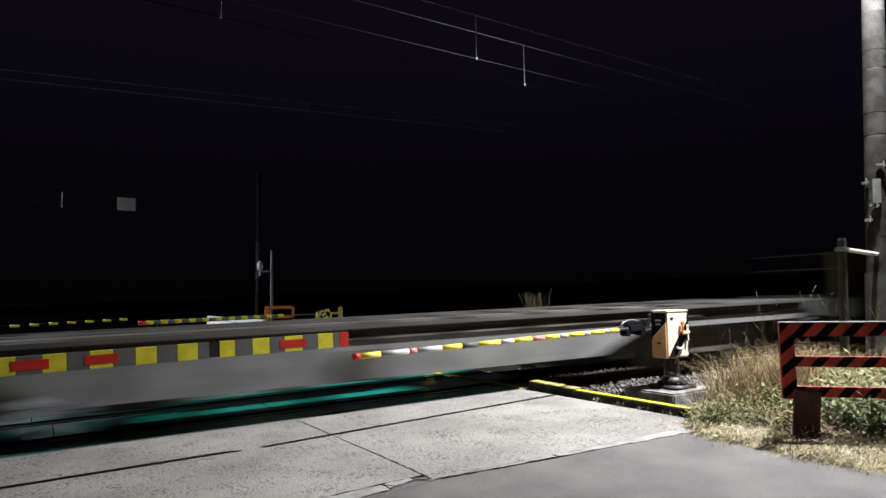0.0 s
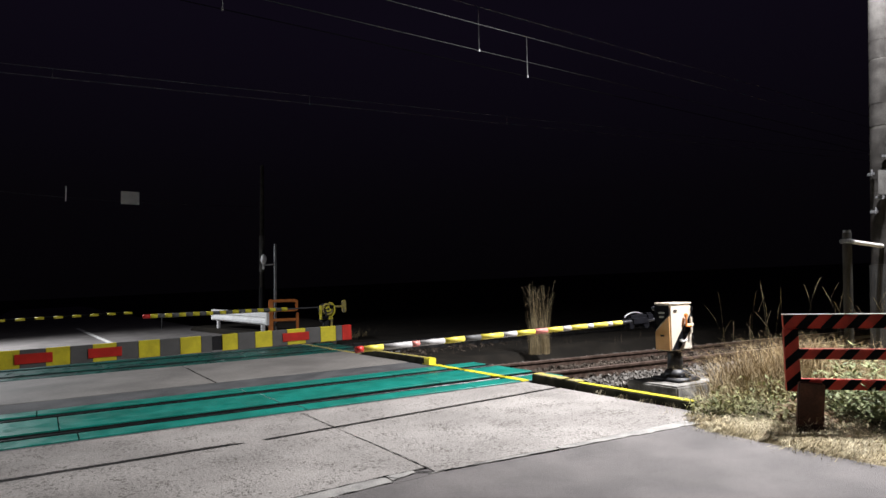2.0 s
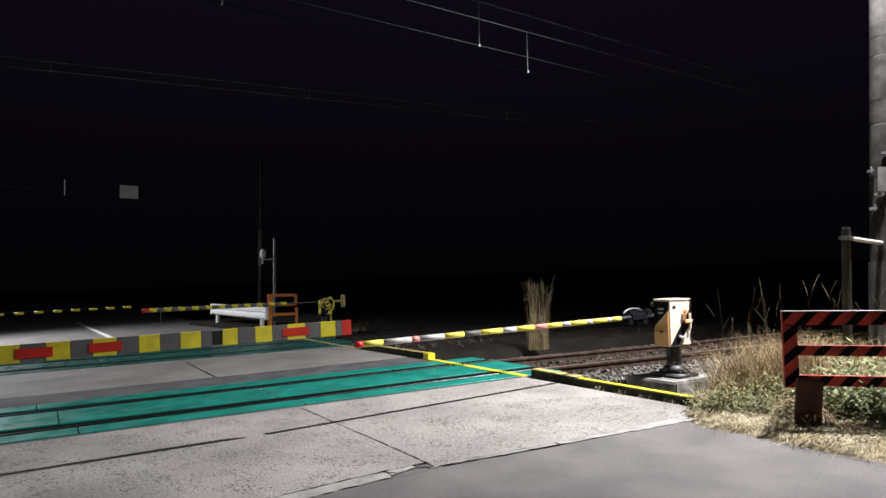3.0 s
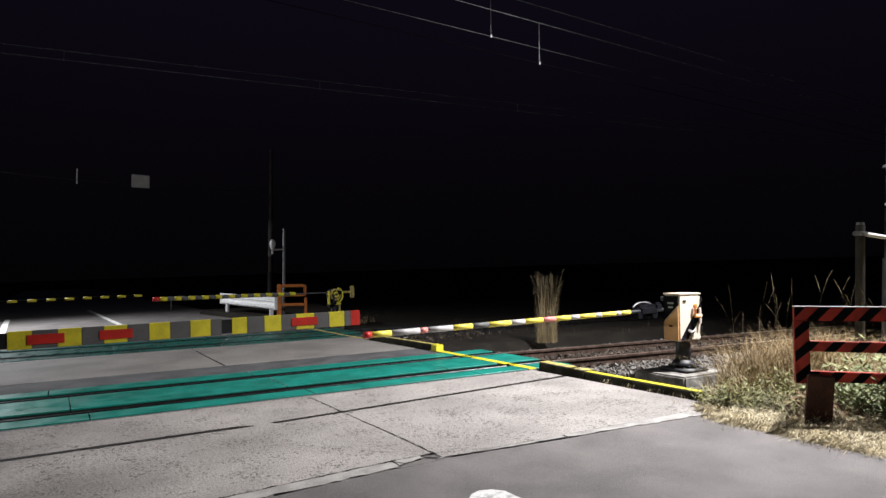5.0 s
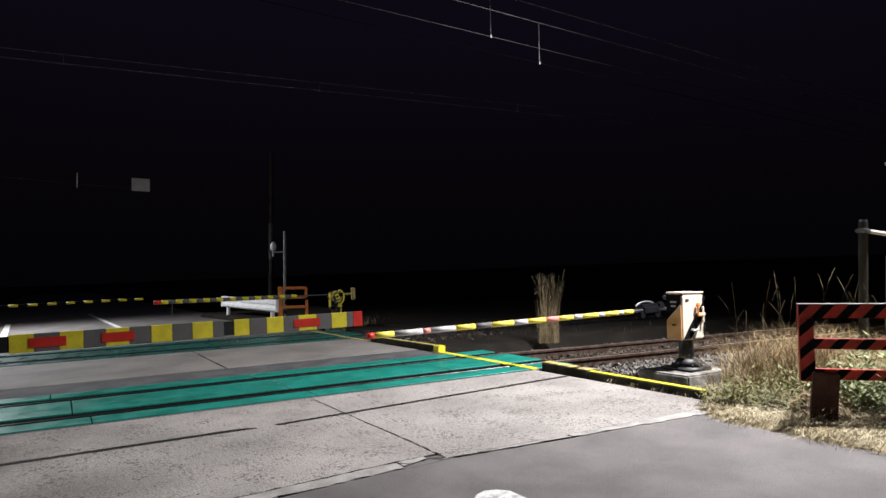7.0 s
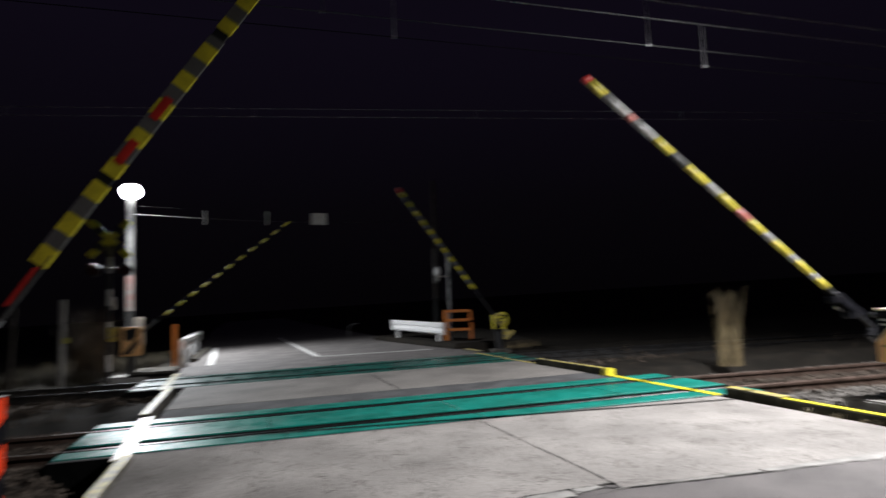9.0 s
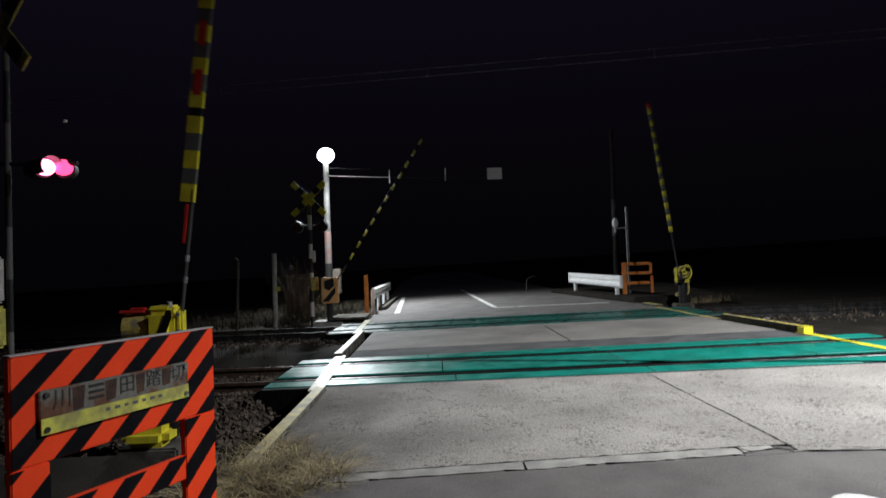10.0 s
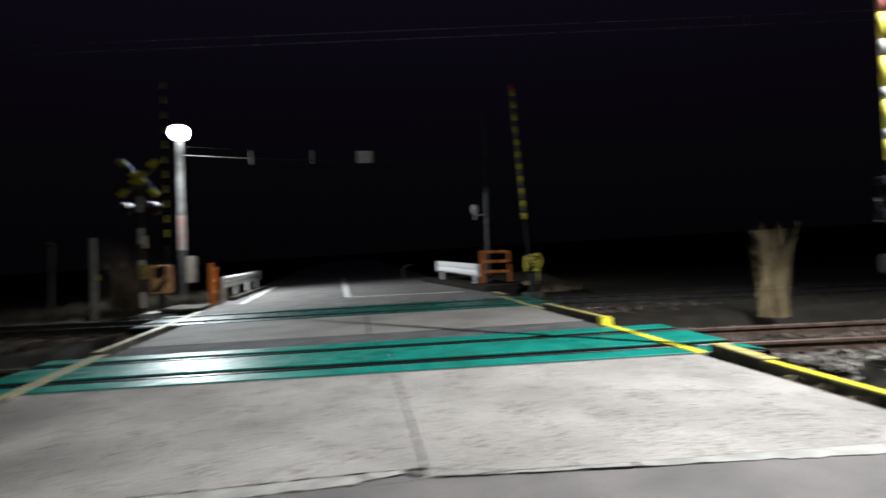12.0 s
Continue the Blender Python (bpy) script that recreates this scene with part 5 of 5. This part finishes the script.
def wagon(i, m):
    w = thing("container_wagon", m, "empty grey container flat wagon passing at speed", "wagon", "freight wagons")
    half = 1.25
    part("centre_sill", box(B(), (-WL / 2, 0, 0.86), (WL - 0.7, 0.46, 0.26), 0.01), BOGIE, w)
    for x in (-1.25, -WL + 1.25):
        part("end_deck", box(B(), (x, 0, 0.985), (1.7, 2 * half - 0.1, 0.05), 0.01), WAGON_DECK, w)
    # side decks added to block lamplight, leaving narrow openings beside the centre sill
    for s in (-1, 1):
        part("side_deck", box(B(), (-WL / 2, s * 0.96, 0.965), (WL - 4.2, 0.48, 0.04), 0.01), SLEEPER, w, "dark side deck added to shade the ground below")
    for k in range(9):
        part("cross_member", box(B(), (-2.9 - k * (WL - 5.8) / 8, 0, 0.955), (0.25, 2 * half - 0.12, 0.10), 0.01), WAGON_DECK, w)
    for s in (-1, 1):
        part("side_rail", box(B(), (-WL / 2, s * half, 0.985), (WL - 0.5, 0.06, 0.055), 0.01), WAGON_DECK, w)
        bm = prism(B(), [(-WL + 0.6, 0.83), (-WL + 0.6, 0.70), (-WL + 3.7, 0.70), (-WL + 4.5, 0.39), (-5.0, 0.39), (-4.2, 0.70), (-0.6, 0.70), (-0.6, 0.83)], s * (half - 0.10) - 0.04, s * (half - 0.10) + 0.04)
        part("side_sill", bm, WAGON, w, "pale deep side sill")
        # beam added inside the sill to widen its shadow
        part("floor_beam", box(B(), (-WL / 2, s * (half - 0.25), 0.91), (WL - 0.8, 0.08, 0.12), 0.01), BOGIE, w)
        for k in range(6):
            part("bracket", box(B(), (-1.6 - k * 2.15, s * (half - 0.06), 0.905), (0.10, 0.1, 0.08), 0.01), BOGIE, w)
        part("brake_valve", box(B(), (-WL + 7.4, s * (half - 0.02), 0.56), (0.5, 0.12, 0.34), 0.02), WAGON_DECK, w)
    for x in (-0.35, -WL + 0.35):
        part("headstock", box(B(), (x, 0, 0.80), (0.16, 2.3, 0.34), 0.02), WAGON, w)
    for x in (-0.05, -WL + 0.05):
        part("coupler", box(B(), (x, 0, 0.82), (0.5, 0.24, 0.22), 0.03), BOGIE, w)
    part("air_reservoir", rod(B(), (-WL / 2 - 1.6, 0.1, 0.50), (-WL / 2 + 0.4, 0.1, 0.50), 0.24, n=16), WAGON_DECK, w, "dark air reservoir")
    part("brake_cylinder", box(B(), (-WL / 2 + 1.6, -0.1, 0.50), (1.5, 0.7, 0.46), 0.05), WAGON_DECK, w)
    for x in (-5.0, -0.95, -WL + 5.0, -WL + 0.95):
        part("brake_rigging", box(B(), (x, 0.0, 0.44), (0.9, 1.3, 0.42), 0.05), WAGON_DECK, w)
    for bx in (-2.6, -WL + 2.6):
        bog = part("bogie", box(B(), (bx, 0, 0.55), (0.6, 1.9, 0.24), 0.03), BOGIE, w, "dusty brown bogie")
        for s in (-1, 1):
            part("side_frame", prism(B(), [(bx - 1.15, 0.52), (bx - 0.7, 0.40), (bx - 0.35, 0.28), (bx + 0.35, 0.28), (bx + 0.7, 0.40), (bx + 1.15, 0.52), (bx + 1.1, 0.62), (bx + 0.4, 0.74), (bx - 0.4, 0.74), (bx - 1.1, 0.62)], s * 0.98 - 0.05, s * 0.98 + 0.05), BOGIE, bog)
            for ax in (-0.875, 0.875):
                part("wheel", rod(B(), (bx + ax, s * 0.50, 0.43), (bx + ax, s * 0.63, 0.43), 0.43, n=28), BOGIE, bog)
        for ax in (-0.875, 0.875):
            part("axle", rod(B(), (bx + ax, -0.6, 0.43), (bx + ax, 0.6, 0.43), 0.08), BOGIE, bog)
    if i == 0:
        # brakeman's cabinet near the leading end of the last wagon, with a yellow rail
        cab = part("equipment_cabinet", box(B(), (-WL + 0.25, -1.02, 1.42), (0.50, 0.28, 0.82), 0.03), mat("olive_grey_paint", (0.062, 0.058, 0.028), 0.85, spec=0.02), w, "olive grey equipment cabinet")
        part("top_rail", box(B(), (-WL + 0.27, -1.15, 1.85), (0.42, 0.06, 0.035), 0.006), YELLOW, cab)
        for z in (1.80, 1.52):
            part("hand_rail", rod(B(), (-WL + 0.05, -0.95, z), (-WL + 0.05, 0.7, z), 0.012, n=8), DARKSTEEL, cab)
        part("container_stop", box(B(), (-0.95, -1.08, 1.09), (0.5, 0.16, 0.17), 0.03), WAGON, w, "pale container stop")
        part("rear_step", box(B(), (-0.45, -1.15, 0.62), (0.45, 0.10, 0.06), 0.02), WAGON, w)
    return w


WAGONS = [wagon(i, Matrix.Identity(4)) for i in range(3)]

# ---- plants ----


def blades(name, spots, material, label, category, n, hlo, hhi, width, seed, spread=0.5, droop=0.5, kind="stuff", seedheads=0.0, flat=0.0, sunk=0.08, skew=1.0):
    rnd = random.Random(seed)
    verts, faces = [], []
    for _ in range(n):
        cx, cy, rad, hk = rnd.choice(spots)
        a, rr = rnd.uniform(0, 6.283), rad * math.sqrt(rnd.random())
        x, y = cx + rr * math.cos(a), cy + rr * math.sin(a)
        z = gz(x) - sunk
        h = (hlo + (hhi - hlo) * rnd.random() ** skew) * hk
        az = rnd.uniform(0, 6.283)
        ln = rnd.uniform(0.2, 1.0) * spread
        dx, dy = math.cos(az) * ln * h, math.sin(az) * ln * h
        px, py = -math.sin(az), math.cos(az)
        w = width * rnd.uniform(0.6, 1.3)
        segs = 4
        base = len(verts)
        for i in range(segs + 1):
            t = i / segs
            ww = w * (1 - 0.85 * t)
            zz = z + h * (t - droop * 0.5 * t * t) * (1 - flat) + rnd.uniform(0, 0.008)
            qx, qy = x + dx * t * t, y + dy * t * t
            if flat:
                qx, qy = x + dx * t, y + dy * t
                zz = z + 0.085 + 0.03 * math.sin(t * 3 + az) + 0.02 * rnd.random()
            verts.append((qx - px * ww, qy - py * ww, zz))
            verts.append((qx + px * ww, qy + py * ww, zz))
        for i in range(segs):
            b = base + 2 * i
            faces.append((b, b + 1, b + 3, b + 2))
        if rnd.random() < seedheads:
            tx, ty, tz = x + dx, y + dy, zz
            for k in range(9):
                b = len(verts)
                az2 = rnd.uniform(0, 6.28)
                l2 = rnd.uniform(0.02, 0.05)
                zz2 = tz - 0.018 * k
                ex, ey = math.cos(az2) * l2 * 0.5, math.sin(az2) * l2 * 0.5
                verts.extend([(tx, ty, zz2), (tx + 0.006, ty + 0.004, zz2 - 0.012), (tx + ex, ty + ey, zz2 + l2 * 0.7)])
                faces.append((b, b + 1, b + 2))
    ob = rawmesh(name, verts, faces, material)
    return tagged(ob, label, category, kind=kind)


def leaves(name, spots, material, label, n, size, seed, hmax=0.45):
    """Branching weeds: short stems with small pointed leaves."""
    rnd = random.Random(seed)
    verts, faces = [], []
    for _ in range(n):
        cx, cy, rad, hk = rnd.choice(spots)
        a, rr = rnd.uniform(0, 6.283), rad * math.sqrt(rnd.random())
        x, y = cx + rr * math.cos(a), cy + rr * math.sin(a)
        z = gz(x) - 0.06
        h = rnd.uniform(0.3, 1.0) * hmax * hk
        az, ln = rnd.uniform(0, 6.283), rnd.uniform(0.1, 0.5) * h
        ex, ey = x + math.cos(az) * ln, y + math.sin(az) * ln
        b = len(verts)
        verts.extend([(x - 0.003, y, z), (x + 0.003, y, z), (ex, ey, z + h)])
        faces.append((b, b + 1, b + 2))
        for k in range(11):
            t = rnd.uniform(0.15, 1.0)
            p = Vector((x + (ex - x) * t, y + (ey - y) * t, z + h * t))
            a2, up = rnd.uniform(0, 6.283), rnd.uniform(-0.3, 0.8)
            d = Vector((math.cos(a2), math.sin(a2), up)).normalized()
            l = size * rnd.uniform(0.6, 1.5)
            s = Vector((-d.y, d.x, rnd.uniform(-0.3, 0.3))).normalized() * l * 0.12
            b = len(verts)
            verts.extend([tuple(p), tuple(p + d * l * 0.45 + s), tuple(p + d * l), tuple(p + d * l * 0.45 - s)])
            faces.append((b, b + 1, b + 2, b + 3))
    return tagged(rawmesh(name, verts, faces, material), label, "weeds", kind="stuff")


def plumes(name, spots, material, label, n, hlo, hhi, seed, kind="stuff"):
    """Reed stalks that bow over, with soft seed heads."""
    rnd = random.Random(seed)
    verts, faces = [], []
    for _ in range(n):
        cx, cy, rad, hk = rnd.choice(spots)
        a, rr = rnd.uniform(0, 6.283), rad * math.sqrt(rnd.random())
        x, y = cx + rr * math.cos(a), cy + rr * math.sin(a)
        z, h, az = gz(x) - 0.15, rnd.uniform(hlo, hhi) * hk + 0.1, rnd.uniform(0, 6.283)
        bow = rnd.uniform(0.02, 0.22) * h
        ux, uy = math.cos(az), math.sin(az)

        def at(t):
            return Vector((x + ux * bow * t ** 3, y + uy * bow * t ** 3, z + h * t - 0.35 * bow * t ** 4))

        base = len(verts)
        for k in range(9):
            p, w = at(k / 8), 0.0015 * (1 - 0.6 * k / 8)
            verts.extend([(p.x - uy * w, p.y + ux * w, p.z), (p.x + uy * w, p.y - ux * w, p.z), (p.x, p.y, p.z + w)])
        for k in range(8):
            b = base + 3 * k
            for q in range(3):
                faces.append((b + q, b + (q + 1) % 3, b + 3 + (q + 1) % 3, b + 3 + q))
        for k in range(rnd.randint(26, 44)):
            t = rnd.uniform(0.84, 1.0)
            p, d = at(t), at(min(1.0, t + 0.05)) - at(t - 0.05)
            d = (d.normalized() + Vector((rnd.gauss(0, 0.16), rnd.gauss(0, 0.16), rnd.gauss(0, 0.1)))).normalized()
            ln = rnd.uniform(0.02, 0.045)
            sd = d.cross(Vector((rnd.random() - 0.5, rnd.random() - 0.5, 0.2))).normalized() * 0.0013
            b = len(verts)
            verts.extend([tuple(p - sd), tuple(p + sd), tuple(p + d * ln)])
            faces.append((b, b + 1, b + 2))
    return tagged(rawmesh(name, verts, faces, material), label, "reeds", kind=kind)


setting("verge_2", lean(slab(B(), [(2.78, 11.95), (4.9, 11.75), (6.2, 19.0), (1.95, 19.0), (2.50, 14.0)], -0.3, 0.14, 0.09)), SOIL, "low dark earth shoulder under the guard rail and orange fence", "verge")
setting("verge", lean(slab(B(), [(2.34, -9), (9.0, -9), (9.0, -0.1), (3.1, 0.1), (3.0, -0.15), (2.46, -0.36), (2.34, -0.62)], -0.3, -0.015)), STRAWSOIL, "trodden soil verge covered with dry straw", "verge")
blades("straw_litter", [(2.75, -0.55, 0.4, 1), (2.7, -1.1, 0.4, 1), (2.62, -1.7, 0.35, 1), (3.1, -1.4, 0.5, 1), (3.3, -0.4, 0.45, 1), (2.6, -2.3, 0.35, 1), (2.55, -0.7, 0.25, 1), (2.5, -1.4, 0.25, 1)], PALE, "pale dry straw lying on the verge", "straw", 5200, 0.10, 0.32, 0.003, 11, 1.0, 0.2, flat=1.0)
blades("straw_litter", [(2.86, 0.15, 0.10, 1), (2.86, 0.45, 0.08, 1), (2.87, 0.8, 0.07, 1), (2.87, 1.1, 0.06, 1), (2.72, -0.05, 0.22, 1), (2.45, -0.5, 0.2, 1)], PALE, "loose straw bits along the kerb", "straw", 180, 0.03, 0.12, 0.002, 41, 1.0, 0.2, flat=1.0)
blades("dry_grass", [(3.5, -0.25, 0.45, 1), (4.2, -0.15, 0.5, 1.1), (4.9, -0.35, 0.6, 1.2), (3.9, -0.75, 0.4, 1), (5.4, 0.3, 0.6, 1.0), (3.3, -0.9, 0.3, 0.6)], DRY, "tangled dry brown grass beside the gate", "grass", 4600, 0.22, 0.78, 0.003, 12, 1.0, 0.8)
blades("dry_grass", [(3.75, -0.05, 0.30, 1), (4.1, -0.35, 0.35, 1.1), (4.6, -0.2, 0.4, 1.1)], RUSSET, "reddish brown dead grass beside the gate", "grass", 2400, 0.30, 0.86, 0.0032, 42, 0.7, 0.55)
blades("dry_grass", [(3.15, -0.45, 0.25, 0.8), (3.35, -0.8, 0.3, 1), (3.0, -0.95, 0.25, 0.7), (3.6, -1.3, 0.4, 1.1), (3.2, -1.5, 0.3, 0.8), (3.35, -0.15, 0.3, 0.9)], PALE, "pale bent grass round the fence", "grass", 3600, 0.12, 0.42, 0.003, 22, 1.3, 1.0)
blades("dry_grass", [(4.3, -1.2, 0.7, 1), (5.0, -1.0, 0.8, 1.1), (5.6, -0.6, 0.8, 1.1)], DRY, "standing dry grass behind the fence", "grass", 1500, 0.25, 0.72, 0.003, 43, 0.5, 0.5)
plumes("dry_reeds", [(4.2, 0.0, 0.45, 0.95), (4.9, -0.3, 0.7, 1.0), (5.6, -0.5, 0.7, 1.05), (5.0, -1.2, 0.6, 1.0)], DRYDARK, "tall pale reed stalks with drooping seed heads", 46, 0.75, 1.35, 13)
leaves("green_weeds", [(2.86, -0.26, 0.16, 0.55), (3.02, -0.38, 0.22, 0.7), (3.25, -0.62, 0.28, 0.8), (2.95, -0.62, 0.2, 0.55), (3.0, -0.9, 0.2, 0.6)], WEED_PALE, "yellow-green weeds at the kerb's end", 300, 0.055, 14)
leaves("green_weeds", [(3.32, -1.30, 0.16, 0.9), (3.5, -1.45, 0.25, 1.15), (3.7, -1.65, 0.3, 1.2), (3.85, -1.45, 0.35, 1.35), (3.45, -1.75, 0.2, 0.8), (3.25, -1.62, 0.14, 0.5)], WEED, "dark green leafy weeds growing round the fence", 340, 0.075, 44, 0.52)
leaves("green_weeds", [(3.42, -0.72, 0.16, 0.8), (3.5, -0.88, 0.2, 0.9), (3.8, -0.98, 0.3, 1.1), (4.2, -1.05, 0.3, 1.2), (3.65, -1.15, 0.2, 1.0)], WEED, "leafy green weeds among the dry grass", 260, 0.07, 51, 0.5)
blades("straw_litter", [(2.85, -0.85, 0.2, 1), (2.88, -1.2, 0.2, 1), (2.95, -1.55, 0.22, 1), (3.15, -1.75, 0.22, 1)], PALE, "loose bent straw before the fence foot", "straw", 900, 0.12, 0.34, 0.0026, 52, 1.4, 1.1)
leaves("dead_weeds", [(2.90, -0.98, 0.12, 0.9), (2.98, -1.18, 0.10, 0.9), (3.06, -1.0, 0.13, 1.0), (3.30, -1.38, 0.10, 0.8)], DEADLEAF, "brown withered weeds against the fence foot", 60, 0.06, 45, 0.34)
blades("straw_litter", [(2.98, -1.05, 0.18, 1), (3.12, -1.3, 0.18, 1), (3.3, -1.55, 0.2, 1)], PALE, "bent pale straw over the fence foot", "straw", 260, 0.25, 0.5, 0.0028, 46, 1.3, 1.2)
blades("pampas_clump", [(5.95, 5.53, 0.19, 1), (6.05, 5.48, 0.11, 0.95), (5.85, 5.59, 0.11, 1.0)], DRY, "tall dry pampas clump beside the track", "grass", 320, 0.40, 1.58, 0.0022, 15, 0.20, 0.16, kind="", seedheads=0.12, sunk=0.2, skew=2.2)
plumes("pampas_plumes", [(5.95, 5.53, 0.21, 1), (5.85, 5.59, 0.12, 1.0)], DRYDARK, "feathery seed heads above the pampas clump", 30, 0.95, 1.38, 47)
blades("dry_grass", [(-3.3, 0.30, 0.30, 1), (-3.15, 0.05, 0.32, 1), (-3.45, 0.75, 0.15, 0.8), (-3.55, 0.0, 0.3, 1.1), (-3.4, -0.25, 0.3, 1)], TUFT, "tangled dry grass tuft at the deck's corner", "grass", 3000, 0.13, 0.40, 0.0046, 16, 1.5, 1.1)
blades("dry_grass", [(6.5, 7.5, 1.5, 1), (4.6, 7.0, 1.0, 0.7), (8.5, 6.0, 1.8, 1), (5.3, 12.8, 1.0, 0.6), (6.5, 13.5, 1.5, 0.6), (4.6, 11.9, 0.5, 0.8)], TWIG, "sparse dry grass between the tracks", "grass", 520, 0.10, 0.38, 0.0025, 17, 0.8, 0.6)
blades("dry_grass", [(-6.15, 13.6, 0.35, 1.5), (-6.35, 14.0, 0.4, 1.5), (-6.2, 13.2, 0.3, 0.9)], TWIG, "dry shrub behind the far signal", "shrub", 620, 0.35, 1.5, 0.005, 18, 0.35, 0.25)
blades("dry_grass", [(-6.3, 12.7, 0.6, 1), (-7.2, 13.2, 0.8, 1.1), (-8.2, 13.4, 0.9, 1.1), (-5.6, 15.2, 0.9, 1), (-6.8, 15.0, 1.2, 1), (-7.5, 17.0, 1.6, 1), (-5.4, 17.0, 0.8, 0.8), (-6.8, 18.8, 1.4, 1), (-5.2, 19.5, 0.6, 0.8)], DARKWEED, "rough dead grass round the far lamp pole", "grass", 4200, 0.15, 0.5, 0.006, 49, 0.9, 0.6)
leaves("dry_shrub", [(-6.2, 13.7, 0.35, 1.0), (-6.35, 14.0, 0.4, 1.0), (-5.95, 13.8, 0.25, 0.6)], TWIG, "withered leaves on the dry shrub", 200, 0.05, 48, 1.9)
blades("dry_grass", [(4.35, 11.55, 0.3, 1), (4.8, 11.7, 0.35, 0.9)], DRY, "dry grass tuft at the foot of the far gate", "grass", 170, 0.10, 0.34, 0.003, 50, 0.9, 0.7)
blades("dry_grass", [(-7.5, 7.0, 1.6, 0.8), (-5.6, 7.0, 0.9, 0.7), (-9, 12, 1.5, 1)], TWIG, "thin dry grass between the tracks", "grass", 340, 0.2, 0.75, 0.004, 19, 0.5, 0.3)


# ---- what moves ----
def motions():
    speed, t0, x0 = 20.5, 1.2, 0.85
    tilt = -math.degrees(math.atan(0.02))
    turn = math.degrees(math.atan(NEAR_S))
    for i, w in enumerate(WAGONS):
        rows = []
        for k in range(25):
            t = k * 0.5
            x = x0 - speed * (t - t0) - i * (WL + 0.6)
            rows.append((t, pose(x, near_y(x), tz(x), 0, tilt, turn)))
        walk(w, rows)
    rise = {
        # seconds: angle of each boom above the level
        "R": ((0, -1.4), (7.0, -1.4), (7.3, 0.6), (7.7, 9), (8.3, 23), (8.7, 31), (9.0, 36.8), (9.5, 47.1), (10.0, 57), (10.5, 67), (11.0, 77), (11.5, 85), (12.0, 88.2)),
        "L": ((0, 1.7), (7.0, 1.7), (7.3, 4), (7.7, 17), (8.3, 35.4), (8.5, 40.8), (9.0, 55.0), (9.5, 67.7), (10.0, 83.0), (10.5, 89.8), (11.0, 90), (12.0, 90)),
        "FR": ((0, -1.1), (7.0, -1.1), (7.3, 2), (7.7, 15), (8.5, 39), (9.0, 53.1), (9.5, 68), (10.0, 82.4), (10.5, 86.5), (11.0, 86), (12.0, 86)),
        "FL": ((0, 1.7), (7.0, 1.7), (7.3, 4), (7.7, 12), (8.5, 29), (9.0, 38), (9.5, 47.5), (10.0, 57.5), (10.5, 67), (11.0, 78), (11.5, 88), (12.0, 90)),
    }
    walk(BOOM_R, [(t, pose(0.12, 0.34, 0.99, 0, 0, 180) @ pose(0, 0, 0, 0, -a, 0)) for t, a in rise["R"]])
    walk(BOOM_L, [(t, pose(0.10, -0.11, 0.842, 0, 0, -4.8) @ pose(0, 0, 0, 0, -a, 0)) for t, a in rise["L"]])
    walk(BOOM_FR, [(t, pose(0.066, -0.065, 0.79, 0, -a, 0)) for t, a in rise["FR"]])
    walk(BOOM_FL, [(t, pose(0.05, -0.11, 1.03, 0, 0, 5) @ pose(0, 0, 0, 0, -a, 0)) for t, a in rise["FL"]])


motions()
